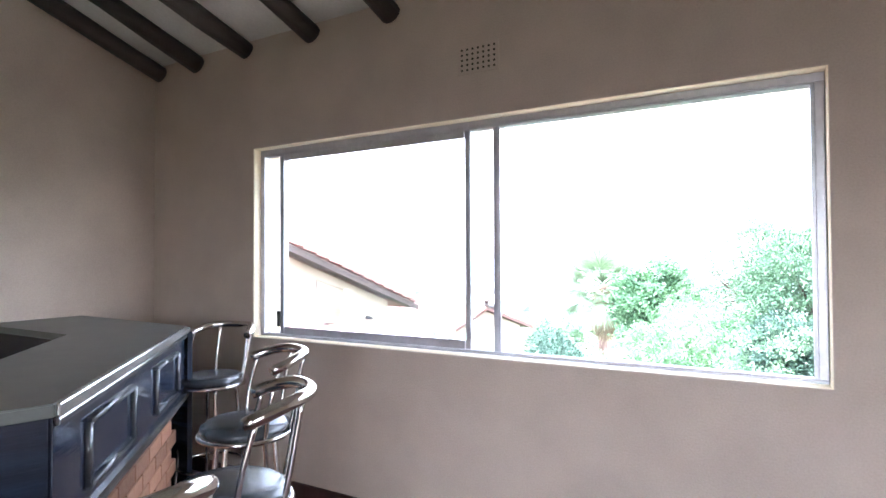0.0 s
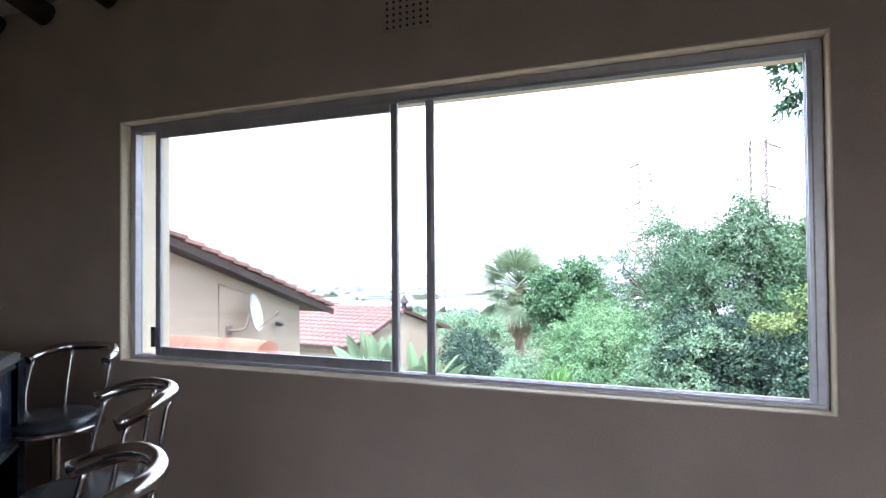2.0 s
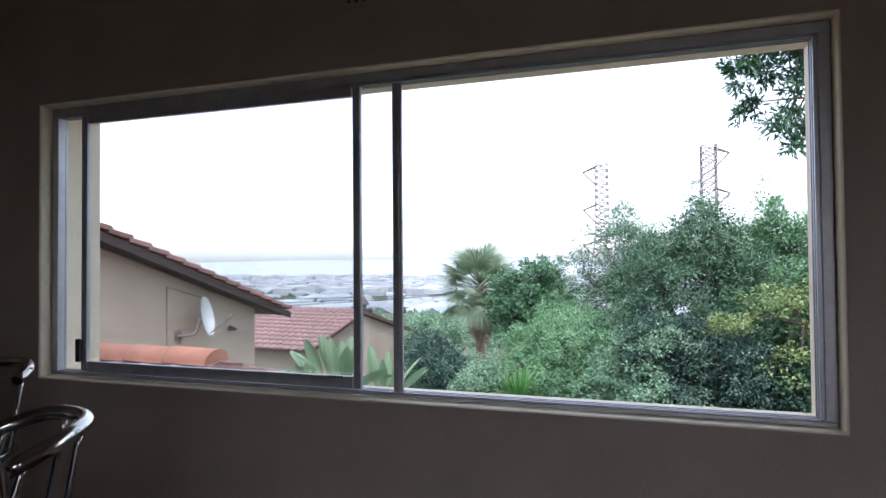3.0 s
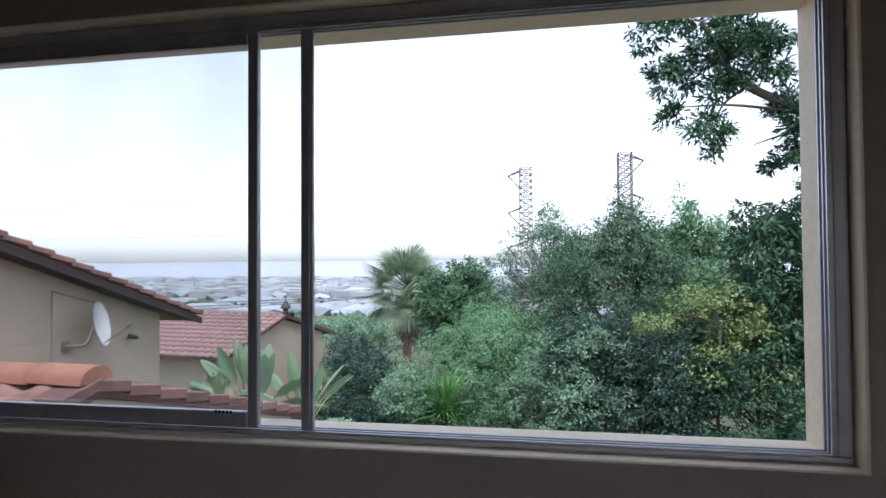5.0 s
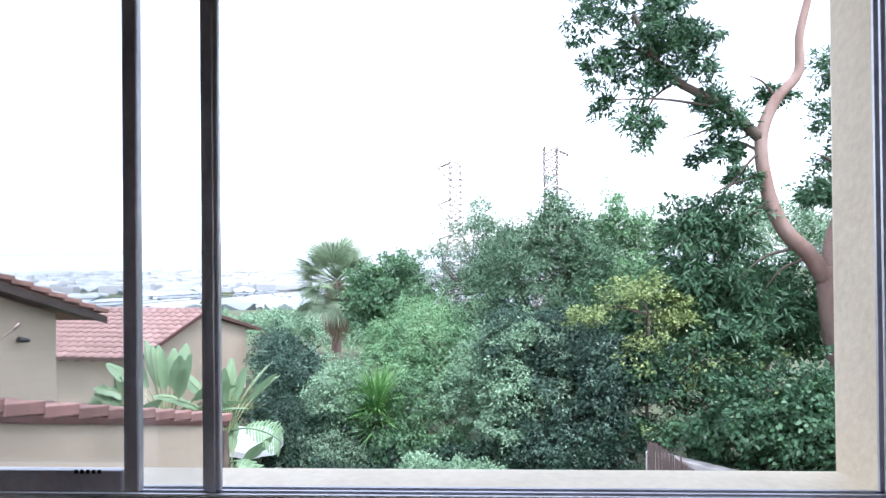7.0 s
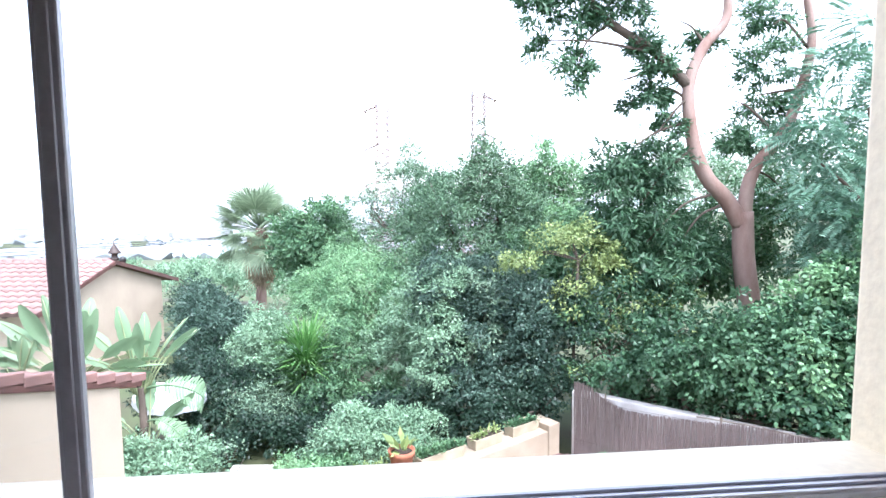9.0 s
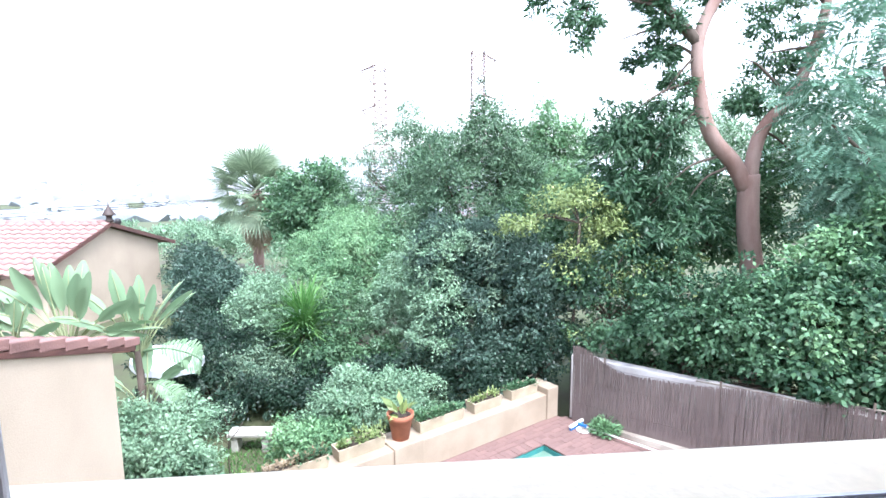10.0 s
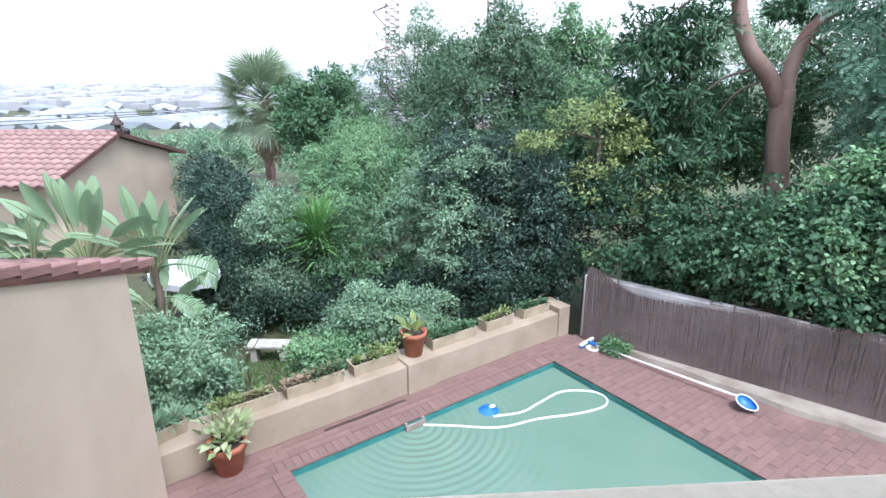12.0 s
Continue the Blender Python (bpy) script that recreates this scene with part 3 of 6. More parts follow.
def bar():
    b = thing("bar_counter", "blue-black glossy panelled bar with grey laminate top on brick base", "bar counter")
    d = (BAR_NEAR - BAR_FAR).normalized()
    n = Vector((-d.y, d.x))
    if n.y < 0:
        n = -n
    tail = Vector((-0.30, -1.0)).normalized()
    end = BAR_NEAR + tail * 1.5
    inn = BAR_FAR - n * 0.45 + d * 0.22
    inn2 = BAR_NEAR - n * 0.42 - d * 0.06
    end2 = end + Vector((-0.45, 0.1))
    top = [(XL + 0.004, -0.50), (XL + 0.004, -1.06), (inn.x - 0.03, -1.06), tuple(inn2), tuple(end2), tuple(end), tuple(BAR_NEAR), tuple(BAR_FAR)]
    top = [(x, y) for x, y in top]
    bm = bmesh.new()
    prism(bm, top, BAR_Z - 0.035, BAR_Z)
    bmesh.ops.bevel(bm, geom=list(bm.edges), offset=0.004, segments=2, affect="EDGES")
    part("worktop", bm, M_LAMINATE, b, "grey laminate worktop")
    L = (BAR_NEAR - BAR_FAR).length
    ang = math.atan2(d.y, d.x)
    m = Matrix.Translation((*BAR_FAR, 0)) @ Matrix.Rotation(ang, 4, "Z")
    # local frame: x along the front, +y outward if the side is so
    sy = 1 if (m.to_3x3() @ Vector((0, 1, 0))).to_2d().dot(n) > 0 else -1
    bm = bmesh.new()
    box(bm, 0.002, L - 0.002, 0.001 * sy, 0.014 * sy, BAR_Z - 0.036, BAR_Z + 0.002, m, 0.006)
    part("edge_trim", bm, M_TRIM, b, "polished pale edge strip")
    bm = bmesh.new()
    box(bm, 0.02, L - 0.02, -0.012 * sy, 0.004 * sy, BAR_Z - 0.064, BAR_Z - 0.040, m, 0.007)
    part("edge_moulding", bm, M_EDGE, b, "black half-round moulding under the worktop")
    bm = bmesh.new()
    box(bm, 0.02, L - 0.02, -0.04 * sy, -0.012 * sy, 0.72, BAR_Z - 0.037, m, 0.003)
    panel = part("front_panel", bm, M_GLOSS, b)
    for u0, u1 in ((0.12, 0.38), (0.58, 0.85)):
        bm = bmesh.new()
        a0, a1, z0, z1, t = u0 * L, u1 * L, 0.775, 0.965, 0.02
        for q in ((a0, a1, z1, z1), (a0, a1, z0, z0), (a0, a0, z0, z1), (a1, a1, z0, z1)):
            tube(bm, [m @ Vector((q[0], -0.008 * sy, q[2])), m @ Vector((q[1], -0.008 * sy, q[3]))], 0.0135, 4)
        part("moulding", bm, M_EDGE, panel, "raised half-round rectangular moulding")
    bm = bmesh.new()
    box(bm, 0.0, L, -0.05 * sy, 0.012 * sy, 0.69, 0.72, m, 0.013)
    part("ledge", bm, M_EDGE, b, "glossy black ledge moulding")
    # the return leg towards the room
    bm = bmesh.new()
    ang2 = math.atan2(tail.y, tail.x)
    m2 = Matrix.Translation((*BAR_NEAR, 0)) @ Matrix.Rotation(ang2, 4, "Z")
    box(bm, 0.01, 1.49, -0.05, -0.012, 0.0, BAR_Z - 0.036, m2, 0.003)
    part("side_panel", bm, M_GLOSS, b)
    bm = bmesh.new()
    box(bm, XL + 0.005, BAR_FAR.x - 0.02, -0.54, -0.51, 0, BAR_Z - 0.036)
    part("rear_panel", bm, M_GLOSS, b)
    bm = bmesh.new()
    box(bm, XL + 0.005, 0.0, -1.05, -1.02, 0, BAR_Z - 0.036)
    part("inner_panel", bm, M_GLOSS, b)
    # brick base, set back
    bm = bmesh.new()
    box(bm, 0.03, L - 0.03, -0.20 * sy, -0.075 * sy, 0.001, 0.69, m)
    base = part("brick_base", bm, M_MORTAR, b, "face brick base with flush joints")
    bm = bmesh.new()
    box(bm, -0.105, 0.105, -0.02, 0.02, -0.0335, 0.0335, None, 0.003)
    bme = mesh_of("brick", bm, M_BARBRICK)
    for r in range(9):
        for k in range(8):
            x = 0.14 + 0.22 * k + (0.11 if r % 2 else 0)
            if x < L - 0.1:
                piece("brick", bme, base, m @ Matrix.Translation((x, -0.068 * sy, 0.043 + 0.076 * r)))


bar()


def bar_stool():
    s = thing("bar_stool", "chrome bar stool with dark vinyl seat and curved back rail", "bar stool", "stools at the bar")
    bm = bmesh.new()
    spin(bm, [(0.02, 0.735), (0.165, 0.735), (0.178, 0.748), (0.176, 0.768), (0.15, 0.785), (0.08, 0.793), (0.0015, 0.795)], segs=32)
    part("seat", bm, M_VINYL, s, "dark blue-grey vinyl seat pad")
    bm = bmesh.new()
    ring = [(0.18 * math.cos(a), 0.18 * math.sin(a), 0.733) for a in np.linspace(0, 2 * math.pi, 33)]
    tube(bm, ring, 0.011, 8, False)
    part("seat_ring", bm, M_CHROME, s)
    for a in (45, 135, 225, 315):
        c, q = math.cos(radians(a)), math.sin(radians(a))
        bm = bmesh.new()
        tube(bm, curve_pts([(0.13 * c, 0.13 * q, 0.735), (0.155 * c, 0.155 * q, 0.5), (0.205 * c, 0.205 * q, 0.0)], 5), 0.0115, 10)
        part("leg", bm, M_CHROME, s)
    bm = bmesh.new()
    ring = [(0.178 * math.cos(a), 0.178 * math.sin(a), 0.28) for a in np.linspace(0, 2 * math.pi, 33)]
    tube(bm, ring, 0.009, 8, False)
    part("foot_ring", bm, M_CHROME, s)
    # back rail: half a hoop behind the seat, leaning back, its two ends drawn down
    pts = []
    for a in np.linspace(92, 268, 23):
        e = max(0.0, (abs(a - 180) - 35) / 55)
        pts.append((0.185 * math.cos(radians(a)) - 0.05, 0.19 * math.sin(radians(a)), 1.045 - 0.045 * e ** 1.6))
    bm = bmesh.new()
    tube(bm, pts, 0.0205, 14)
    part("back_rail", bm, M_CHROME, s)
    for a in (102, 150, 210, 258):
        c, q = math.cos(radians(a)), math.sin(radians(a))
        e = max(0.0, (abs(a - 180) - 35) / 55)
        zt = 1.04 - 0.045 * e ** 1.6
        bm = bmesh.new()
        tube(bm, curve_pts([(0.178 * c, 0.178 * q, 0.735), (0.195 * c - 0.01, 0.195 * q, 0.86), (0.185 * c - 0.05, 0.19 * q, zt)], 5), 0.0085, 8)
        part("spindle", bm, M_CHROME, s)
    return s


stool = bar_stool()
stool.matrix_basis = pose(0.09, -0.385, 0, 0, 0, 285)
copy_thing(stool, pose(0.99, -0.92, 0, 0, 0, 240))
copy_thing(stool, pose(1.48, -1.41, 0, 0, 0, 225))
copy_thing(stool, pose(1.765, -1.945, 0, 0, 0, 152))


# ---- the ground and the valley ----
D = -3.2


def ground_z(x, y):
    r = max(0.0, y - 12)
    z = -3.9 - 0.08 * min(r, 288)
    if r > 288:
        z -= (r - 288) * 0.0245
    if y > 60:
        z += min(1.0, (y - 60) / 400) * (5 * noise.noise(Vector((x * 0.002, y * 0.002, 0))) + 2)
    return z


def ground():
    bm = bmesh.new()
    ys = [-40, 0, 5, 8, 10, 12, 16, 20, 26, 34, 45, 60, 80, 110, 150, 200, 260, 340, 450, 600, 800, 1100, 1500, 2000, 2700, 3500, 4600]
    rows = []
    for y in ys:
        w = 60 + max(0, y) * 1.6
        rows.append([bm.verts.new((w * k / 12, y, ground_z(w * k / 12, y))) for k in range(-12, 13)])
    for a, b in zip(rows, rows[1:]):
        for k in range(24):
            f = bm.faces.new((a[k], a[k + 1], b[k + 1], b[k]))
            f.smooth = True
    g = part("ground", bm, M_GROUND)
    # keep the sheet out of the pool: it dips beneath the basin
    for v in g.data.vertices:
        if v.co.y < 9:
            v.co.z = -5.5
    tagged(g, "green garden ground that falls away to a wide valley", "ground", kind="structure")


ground()

# Distance haze is put into these base colours as a pale grey-blue.
M_FAR = mat("far_land_haze_tint", (0.43, 0.45, 0.48), (0.38, 0.40, 0.435), 0.012, 1.0, bump=0.0, fine=0.06)
M_TOWN = mat("far_buildings_haze_tint", (0.40, 0.40, 0.41), (0.34, 0.345, 0.355), 0.02, 0.9, bump=0.0, fine=0.3, per="island")
M_FARTREE = mat("far_trees_haze_tint", (0.29, 0.31, 0.322), (0.24, 0.262, 0.275), 0.05, 1.0, bump=0.0, fine=0.3, per="island")


def valley():
    rng = random.Random(5)
    bm = bmesh.new()
    for k in range(700):
        y = 430 + 1500 * rng.random() ** 1.4
        x = -y * rng.uniform(0.05, 1.05)
        z = ground_z(x, y)
        s = rng.uniform(3, 8) * (1 + y / 1100)
        h = rng.uniform(3, 6) * (1 + y / 1500)
        box(bm, x - s, x + s, y - s * 0.6, y + s * 0.6, z - 3, z + h)
    tagged(part("far_town", bm, M_TOWN), "haze-tinted far buildings scattered in the valley", "buildings", kind="stuff")
    bm = bmesh.new()
    for k in range(1300):
        y = 190 + 2150 * rng.random() ** 1.5
        x = -y * rng.uniform(-0.2, 1.1)
        z = ground_z(x, y)
        s = rng.uniform(2, 5) * (1 + y / 450)
        g = bmesh.ops.create_icosphere(bm, subdivisions=1, radius=1)
        bmesh.ops.transform(bm, verts=g["verts"], matrix=Matrix.LocRotScale((x, y, z + s * 0.2), Euler((0, 0, rng.uniform(0, 6))), (s * rng.uniform(1, 2.6), s, s * 0.45)))
    tagged(part("far_trees", bm, M_FARTREE), "haze-tinted far tree belts in the valley", "trees", kind="stuff")
    bm = bmesh.new()
    rows = []
    for j, (y, zz) in enumerate(((2600, -75), (3300, -30), (4300, 12), (4700, -250))):
        rows.append([bm.verts.new((-5200 + 400 * k, y, zz + (14 * noise.noise(Vector((k * 0.35, j, 3))) if j in (1, 2) else 0))) for k in range(27)])
    for a, b in zip(rows, rows[1:]):
        for k in range(26):
            bm.faces.new((a[k], a[k + 1], b[k + 1], b[k])).smooth = True
    tagged(part("far_hills", bm, M_FAR), "haze-tinted hills on the horizon", "hills", kind="structure")


valley()


# ---- pool terrace ----
U = Vector((math.cos(radians(31.8)), math.sin(radians(31.8)), 0))
N = Vector((-U.y, U.x, 0))
V = Vector((0.523, -0.852, 0))
PA, PF = Vector((0.61, 5.43, 0)), Vector((4.55, 7.87, 0))
PB, PC = PF + V * 5.0, PA + V * 5.0
FDIR = Vector((math.cos(radians(-40.9)), math.sin(radians(-40.9)), 0))
F0 = Vector((5.27, 8.63, 0))


def inside(p, poly):
    hit = False
    for (x0, y0), (x1, y1) in zip(poly, poly[1:] + poly[:1]):
        if (y0 > p[1]) != (y1 > p[1]) and p[0] < (x1 - x0) * (p[1] - y0) / (y1 - y0) + x0:
            hit = not hit
    return hit


def terrace():
    fe = F0 + FDIR * 8.5
    outer = [(-0.7, 0.28), (12.0, 0.28), (fe.x, fe.y), (F0.x + 0.1, F0.y + 0.1)] + [tuple((PA + U * 5.5 + N * 0.6).to_2d()), tuple((PA - U * 1.3 + N * 0.6).to_2d())]
    pool = [tuple(p.to_2d()) for p in (PA, PF, PB, PC)]
    bm = bmesh.new()
    ov = [bm.verts.new((x, y, D - 0.006)) for x, y in outer]
    pv = [bm.verts.new((x, y, D - 0.006)) for x, y in pool]
    es = [bm.edges.new((ov[k], ov[(k + 1) % len(ov)])) for k in range(len(ov))] + [bm.edges.new((pv[k], pv[(k + 1) % 4])) for k in range(4)]
    bmesh.ops.triangle_fill(bm, edges=es, use_beauty=True)
    for f in list(bm.faces):
        c = f.calc_center_median()
        if inside((c.x, c.y), pool):
            bm.faces.remove(f)
    r = bmesh.ops.extrude_face_region(bm, geom=list(bm.faces))
    bmesh.ops.translate(bm, verts=[v for v in r["geom"] if isinstance(v, bmesh.types.BMVert)], vec=(0, 0, -1.2))
    deck = part("pavement", bm, M_JOINT)
    tagged(deck, "worn red brick paving round the pool", "paving", kind="structure")
    # basin
    bm = bmesh.new()
    lo, hi = [bm.verts.new((*p.to_2d(), D - 1.6)) for p in (PA, PF, PB, PC)], [bm.verts.new((*p.to_2d(), D - 0.03)) for p in (PA, PF, PB, PC)]
    bm.faces.new(lo)
    for k in range(4):
        bm.faces.new((lo[k], lo[(k + 1) % 4], hi[(k + 1) % 4], hi[k]))
    basin = part("swimming_pool", bm, M_POOL)
    tagged(basin, "small swimming pool with cloudy green water and teal edge", "swimming pool")
    bm = bmesh.new()
    c = (PA + PF + PB + PC) / 4
    for a, b in ((PA, PF), (PF, PB), (PB, PC), (PC, PA)):
        dd = (b - a).normalized()
        inn = Vector((-dd.y, dd.x, 0))
        if inn.dot(c - a) < 0:
            inn = -inn
        for w, z0, z1 in ((0.03, D - 0.30, D - 0.03),):
            q = [a, b, b + inn * w, a + inn * w]
            prism(bm, [tuple(p.to_2d()) for p in q], z0, z1)
    part("waterline_band", bm, M_BAND, basin, "teal painted waterline band")
    bm = bmesh.new()
    bm.faces.new([bm.verts.new((*p.to_2d(), D - 0.105)) for p in (PA, PF, PB, PC)])
    part("water", bm, M_WATER, basin, "cloudy green water with fine ripples")
    return deck, outer, pool


DECK, DECK_OUT, POOL = terrace()


WALL_H = 0.46


def garden_wall():
    g = thing("garden_wall", "low cream plastered garden wall beside the pool", "wall")
    m = Matrix.Translation(PA) @ Matrix.Rotation(radians(31.8), 4, "Z")
    bm = bmesh.new()
    box(bm, -0.52, 5.34, 0.585, 1.04, D - 1.0, D + WALL_H, m, 0.014)
    part("wall_body", bm, M_CREAM2, g)
    bm = bmesh.new()
    box(bm, -1.62, -0.523, 0.66, 1.16, D - 1.0, D + 0.40, m @ Matrix.Translation((-0.52, 0.66, 0)) @ Matrix.Rotation(radians(3), 4, "Z") @ Matrix.Translation((0.52, -0.66, 0)), 0.014)
    part("lower_step", bm, M_CREAM2, g)
    for a0, a1, h in ((2.10, 2.62, 0.495), (5.32, 5.60, 0.57)):
        bm = bmesh.new()
        box(bm, a0, a1, 0.55, 1.06, D - 1.0, D + h, m, 0.015)
        part("pier", bm, M_CREAM2, g)
    return m


GW = garden_wall()


def lawn():
    bm = bmesh.new()
    prism(bm, [tuple((GW @ Vector(p)).to_2d()) for p in ((-2.6, 1.05, 0), (5.9, 1.05, 0), (5.9, 4.6, 0), (-2.6, 4.6, 0))], -4.3, -3.88)
    g = tagged(part("lawn", bm, M_GROUND), "short green lawn behind the garden wall", "lawn", kind="structure")
    rng = np.random.default_rng(90)
    n = 9000
    q = np.stack([rng.uniform(-2.0, 2.4, n), rng.uniform(1.1, 4.3, n)], 1)
    pos = np.array([tuple(GW @ Vector((x, y, -3.885))) for x, y in q])
    tip = rng.normal(size=(n, 3)) * 0.4 + np.array([0, 0, 1.0])
    ob = new("grass", leaves_mesh("grass", pos, tip, rng.normal(size=(n, 3)), rng.uniform(0.04, 0.09, n), np.full(n, 0.02), G_FRESH))
    ob.parent = g
    tagged(ob, kind="stuff")


lawn()


def leafy(name, label, category, at, n, radius, length, width, material, seed, up=0.6, parent=None, flat=1.0):
    """A small plant: leaves that spring from one spot."""
    rng = np.random.default_rng(seed)
    d = unit(rng, n)
    d[:, 2] = np.abs(d[:, 2]) * flat + up * rng.random(n)
    pos = np.array(at) + d * radius * rng.random((n, 1)) ** 0.7
    tip = d + rng.normal(size=(n, 3)) * 0.35
    nor = rng.normal(size=(n, 3)) * 0.4 + np.array([0, 0, 1.0])
    f = rng.uniform(0.6, 1.2, n)
    ob = new(name, leaves_mesh(name, pos, tip, nor, length * f, width * f, material))
    if parent is not None:
        ob.parent = parent
        return tagged(ob, label)
    return tagged(ob, label, category)


def planter(a0, a1, seed, material, label, n, length, width, height=0.5, at=None, z0=None, turn=0.0, spread=1.0):
    """A tapered trough with soil and plants; a0 to a1 along the wall."""
    p = thing("planter", label, "planter", "planters on the garden wall")
    z0 = D + WALL_H if z0 is None else z0
    half, h, t = (a1 - a0) / 2, 0.185, 0.018
    fr = GW @ Matrix.Translation(((a0 + a1) / 2, 0.87 if at is None else at, z0 + 0.001)) @ Matrix.Rotation(turn, 4, "Z")
    bm = bmesh.new()
    rings = []
    for dx, dy, z in ((half - 0.02, 0.10, 0.0), (half, 0.125, h), (half - t, 0.125 - t, h), (half - t - 0.015, 0.085, 0.04)):
        rings.append([bm.verts.new(fr @ Vector((sx * dx, sy * dy, z))) for sx, sy in ((-1, -1), (1, -1), (1, 1), (-1, 1))])
    for q, w in zip(rings, rings[1:]):
        for k in range(4):
            bm.faces.new((q[k], q[(k + 1) % 4], w[(k + 1) % 4], w[k]))
    bm.faces.new(rings[0][::-1])
    bm.faces.new(rings[-1])
    part("trough", bm, M_TROUGH, p, "cream rectangular trough")
    bm = bmesh.new()
    box(bm, -half + 0.034, half - 0.034, -0.088, 0.088, 0.05, h - 0.03, fr)
    part("soil", bm, M_SOIL, p)
    rng = np.random.default_rng(seed)
    k = max(2, int((a1 - a0) / 0.11))
    pos, tip = [], []
    for i in range(k):
        c = fr @ Vector((-half + 2 * half * (i + 0.5) / k + rng.uniform(-0.04, 0.04), rng.uniform(-0.04, 0.04), h - 0.03))
        d = unit(rng, n)
        d[:, 2] = np.abs(d[:, 2]) * 0.9 + 0.25
        f = rng.uniform(0.3, 1.15)
        pos.append(np.array(c) + d * rng.random((n, 1)) * 0.15 * spread * f * np.array([1, 1, height * 2]))
        tip.append(d + rng.normal(size=(n, 3)) * 0.4)
    pos, tip = np.concatenate(pos), np.concatenate(tip)
    f = rng.uniform(0.6, 1.3, len(pos))
    ob = new("foliage", leaves_mesh("foliage", pos, tip, rng.normal(size=pos.shape) * 0.5 + np.array([0, 0, 1.0]), length * f, width * f, material))
    ob.parent = p
    return p, fr, half


planter(-1.34, -0.90, 1, G_SILVER, "cream trough with a spiky grey-green plant on the low wall", 90, 0.20, 0.014, 0.6, 0.98, D + 0.40, radians(14), 0.6)
dry_bed, fr_dry, half_dry = planter(-0.62, 0.20, 2, G_DRY, "long cream trough with sparse half-dry plants", 22, 0.06, 0.022, 0.3)
brown_bed, fr_brown, half_brown = planter(0.32, 1.17, 3, G_DRY, "long cream trough with brown and green trailing plants", 34, 0.07, 0.025, 0.4)
planter(1.31, 2.07, 4, G_YELLOW, "cream trough with fresh light green plants", 60, 0.065, 0.032, 0.6, spread=1.1)
planter(2.68, 3.56, 5, G_MID, "cream trough full of dense green plants", 120, 0.06, 0.035, 0.6, spread=1.15)
planter(3.77, 4.4, 6, G_YELLOW, "short cream trough with a small reddish plant", 40, 0.07, 0.03, 0.5)
planter(4.62, 5.28, 7, G_MID, "cream trough with low dark green plants", 80, 0.07, 0.035, 0.4)
for bed, fr, spots, mt, seed in ((dry_bed, fr_dry, (-0.34, -0.27, -0.2, -0.05, 0.22), G_YELLOW, 201), (brown_bed, fr_brown, (0.0, 0.1, 0.2, 0.3, 0.37), G_MID, 202)):
    for k, x in enumerate(spots):
        leafy("plant", "", "", tuple(fr @ Vector((x, -0.02, 0.155))), 70, 0.11, 0.06, 0.03, mt, seed + k, 0.5, bed)


def flower_pot(at, r, h, label, n, length, width, material, seed, spread):
    p = thing("flower_pot", label, "flower pot", at=Matrix.Translation(at))
    bm = bmesh.new()
    spin(bm, [(r * 0.62, 0), (r * 0.9, h * 0.8), (r * 0.98, h * 0.8), (r, h), (r * 0.88, h), (r * 0.84, h * 0.86), (0.01, h * 0.86)], segs=28)
    part("pot", bm, M_TERRA, p, "terracotta pot with a thick rim")
    bm = bmesh.new()
    spin(bm, [(r * 0.84, h * 0.82), (r * 0.83, h * 0.885), (0.01, h * 0.9)], segs=20)
    part("soil", bm, M_SOIL, p)
    leafy("plant", "", "", (0, 0, h * 0.88), n, spread, length, width, material, seed, 0.8, p)


pier_top = GW @ Vector((2.36, 0.80, D + 0.496))
flower_pot(pier_top, 0.205, 0.40, "terracotta pot with a broad-leaved plant on a pier", 16, 0.26, 0.10, G_YELLOW, 11, 0.14)
flower_pot((-0.1, 5.50, D), 0.24, 0.42, "large terracotta pot with variegated leafy plant on paving", 120, 0.17, 0.085, G_PALE, 12, 0.27)


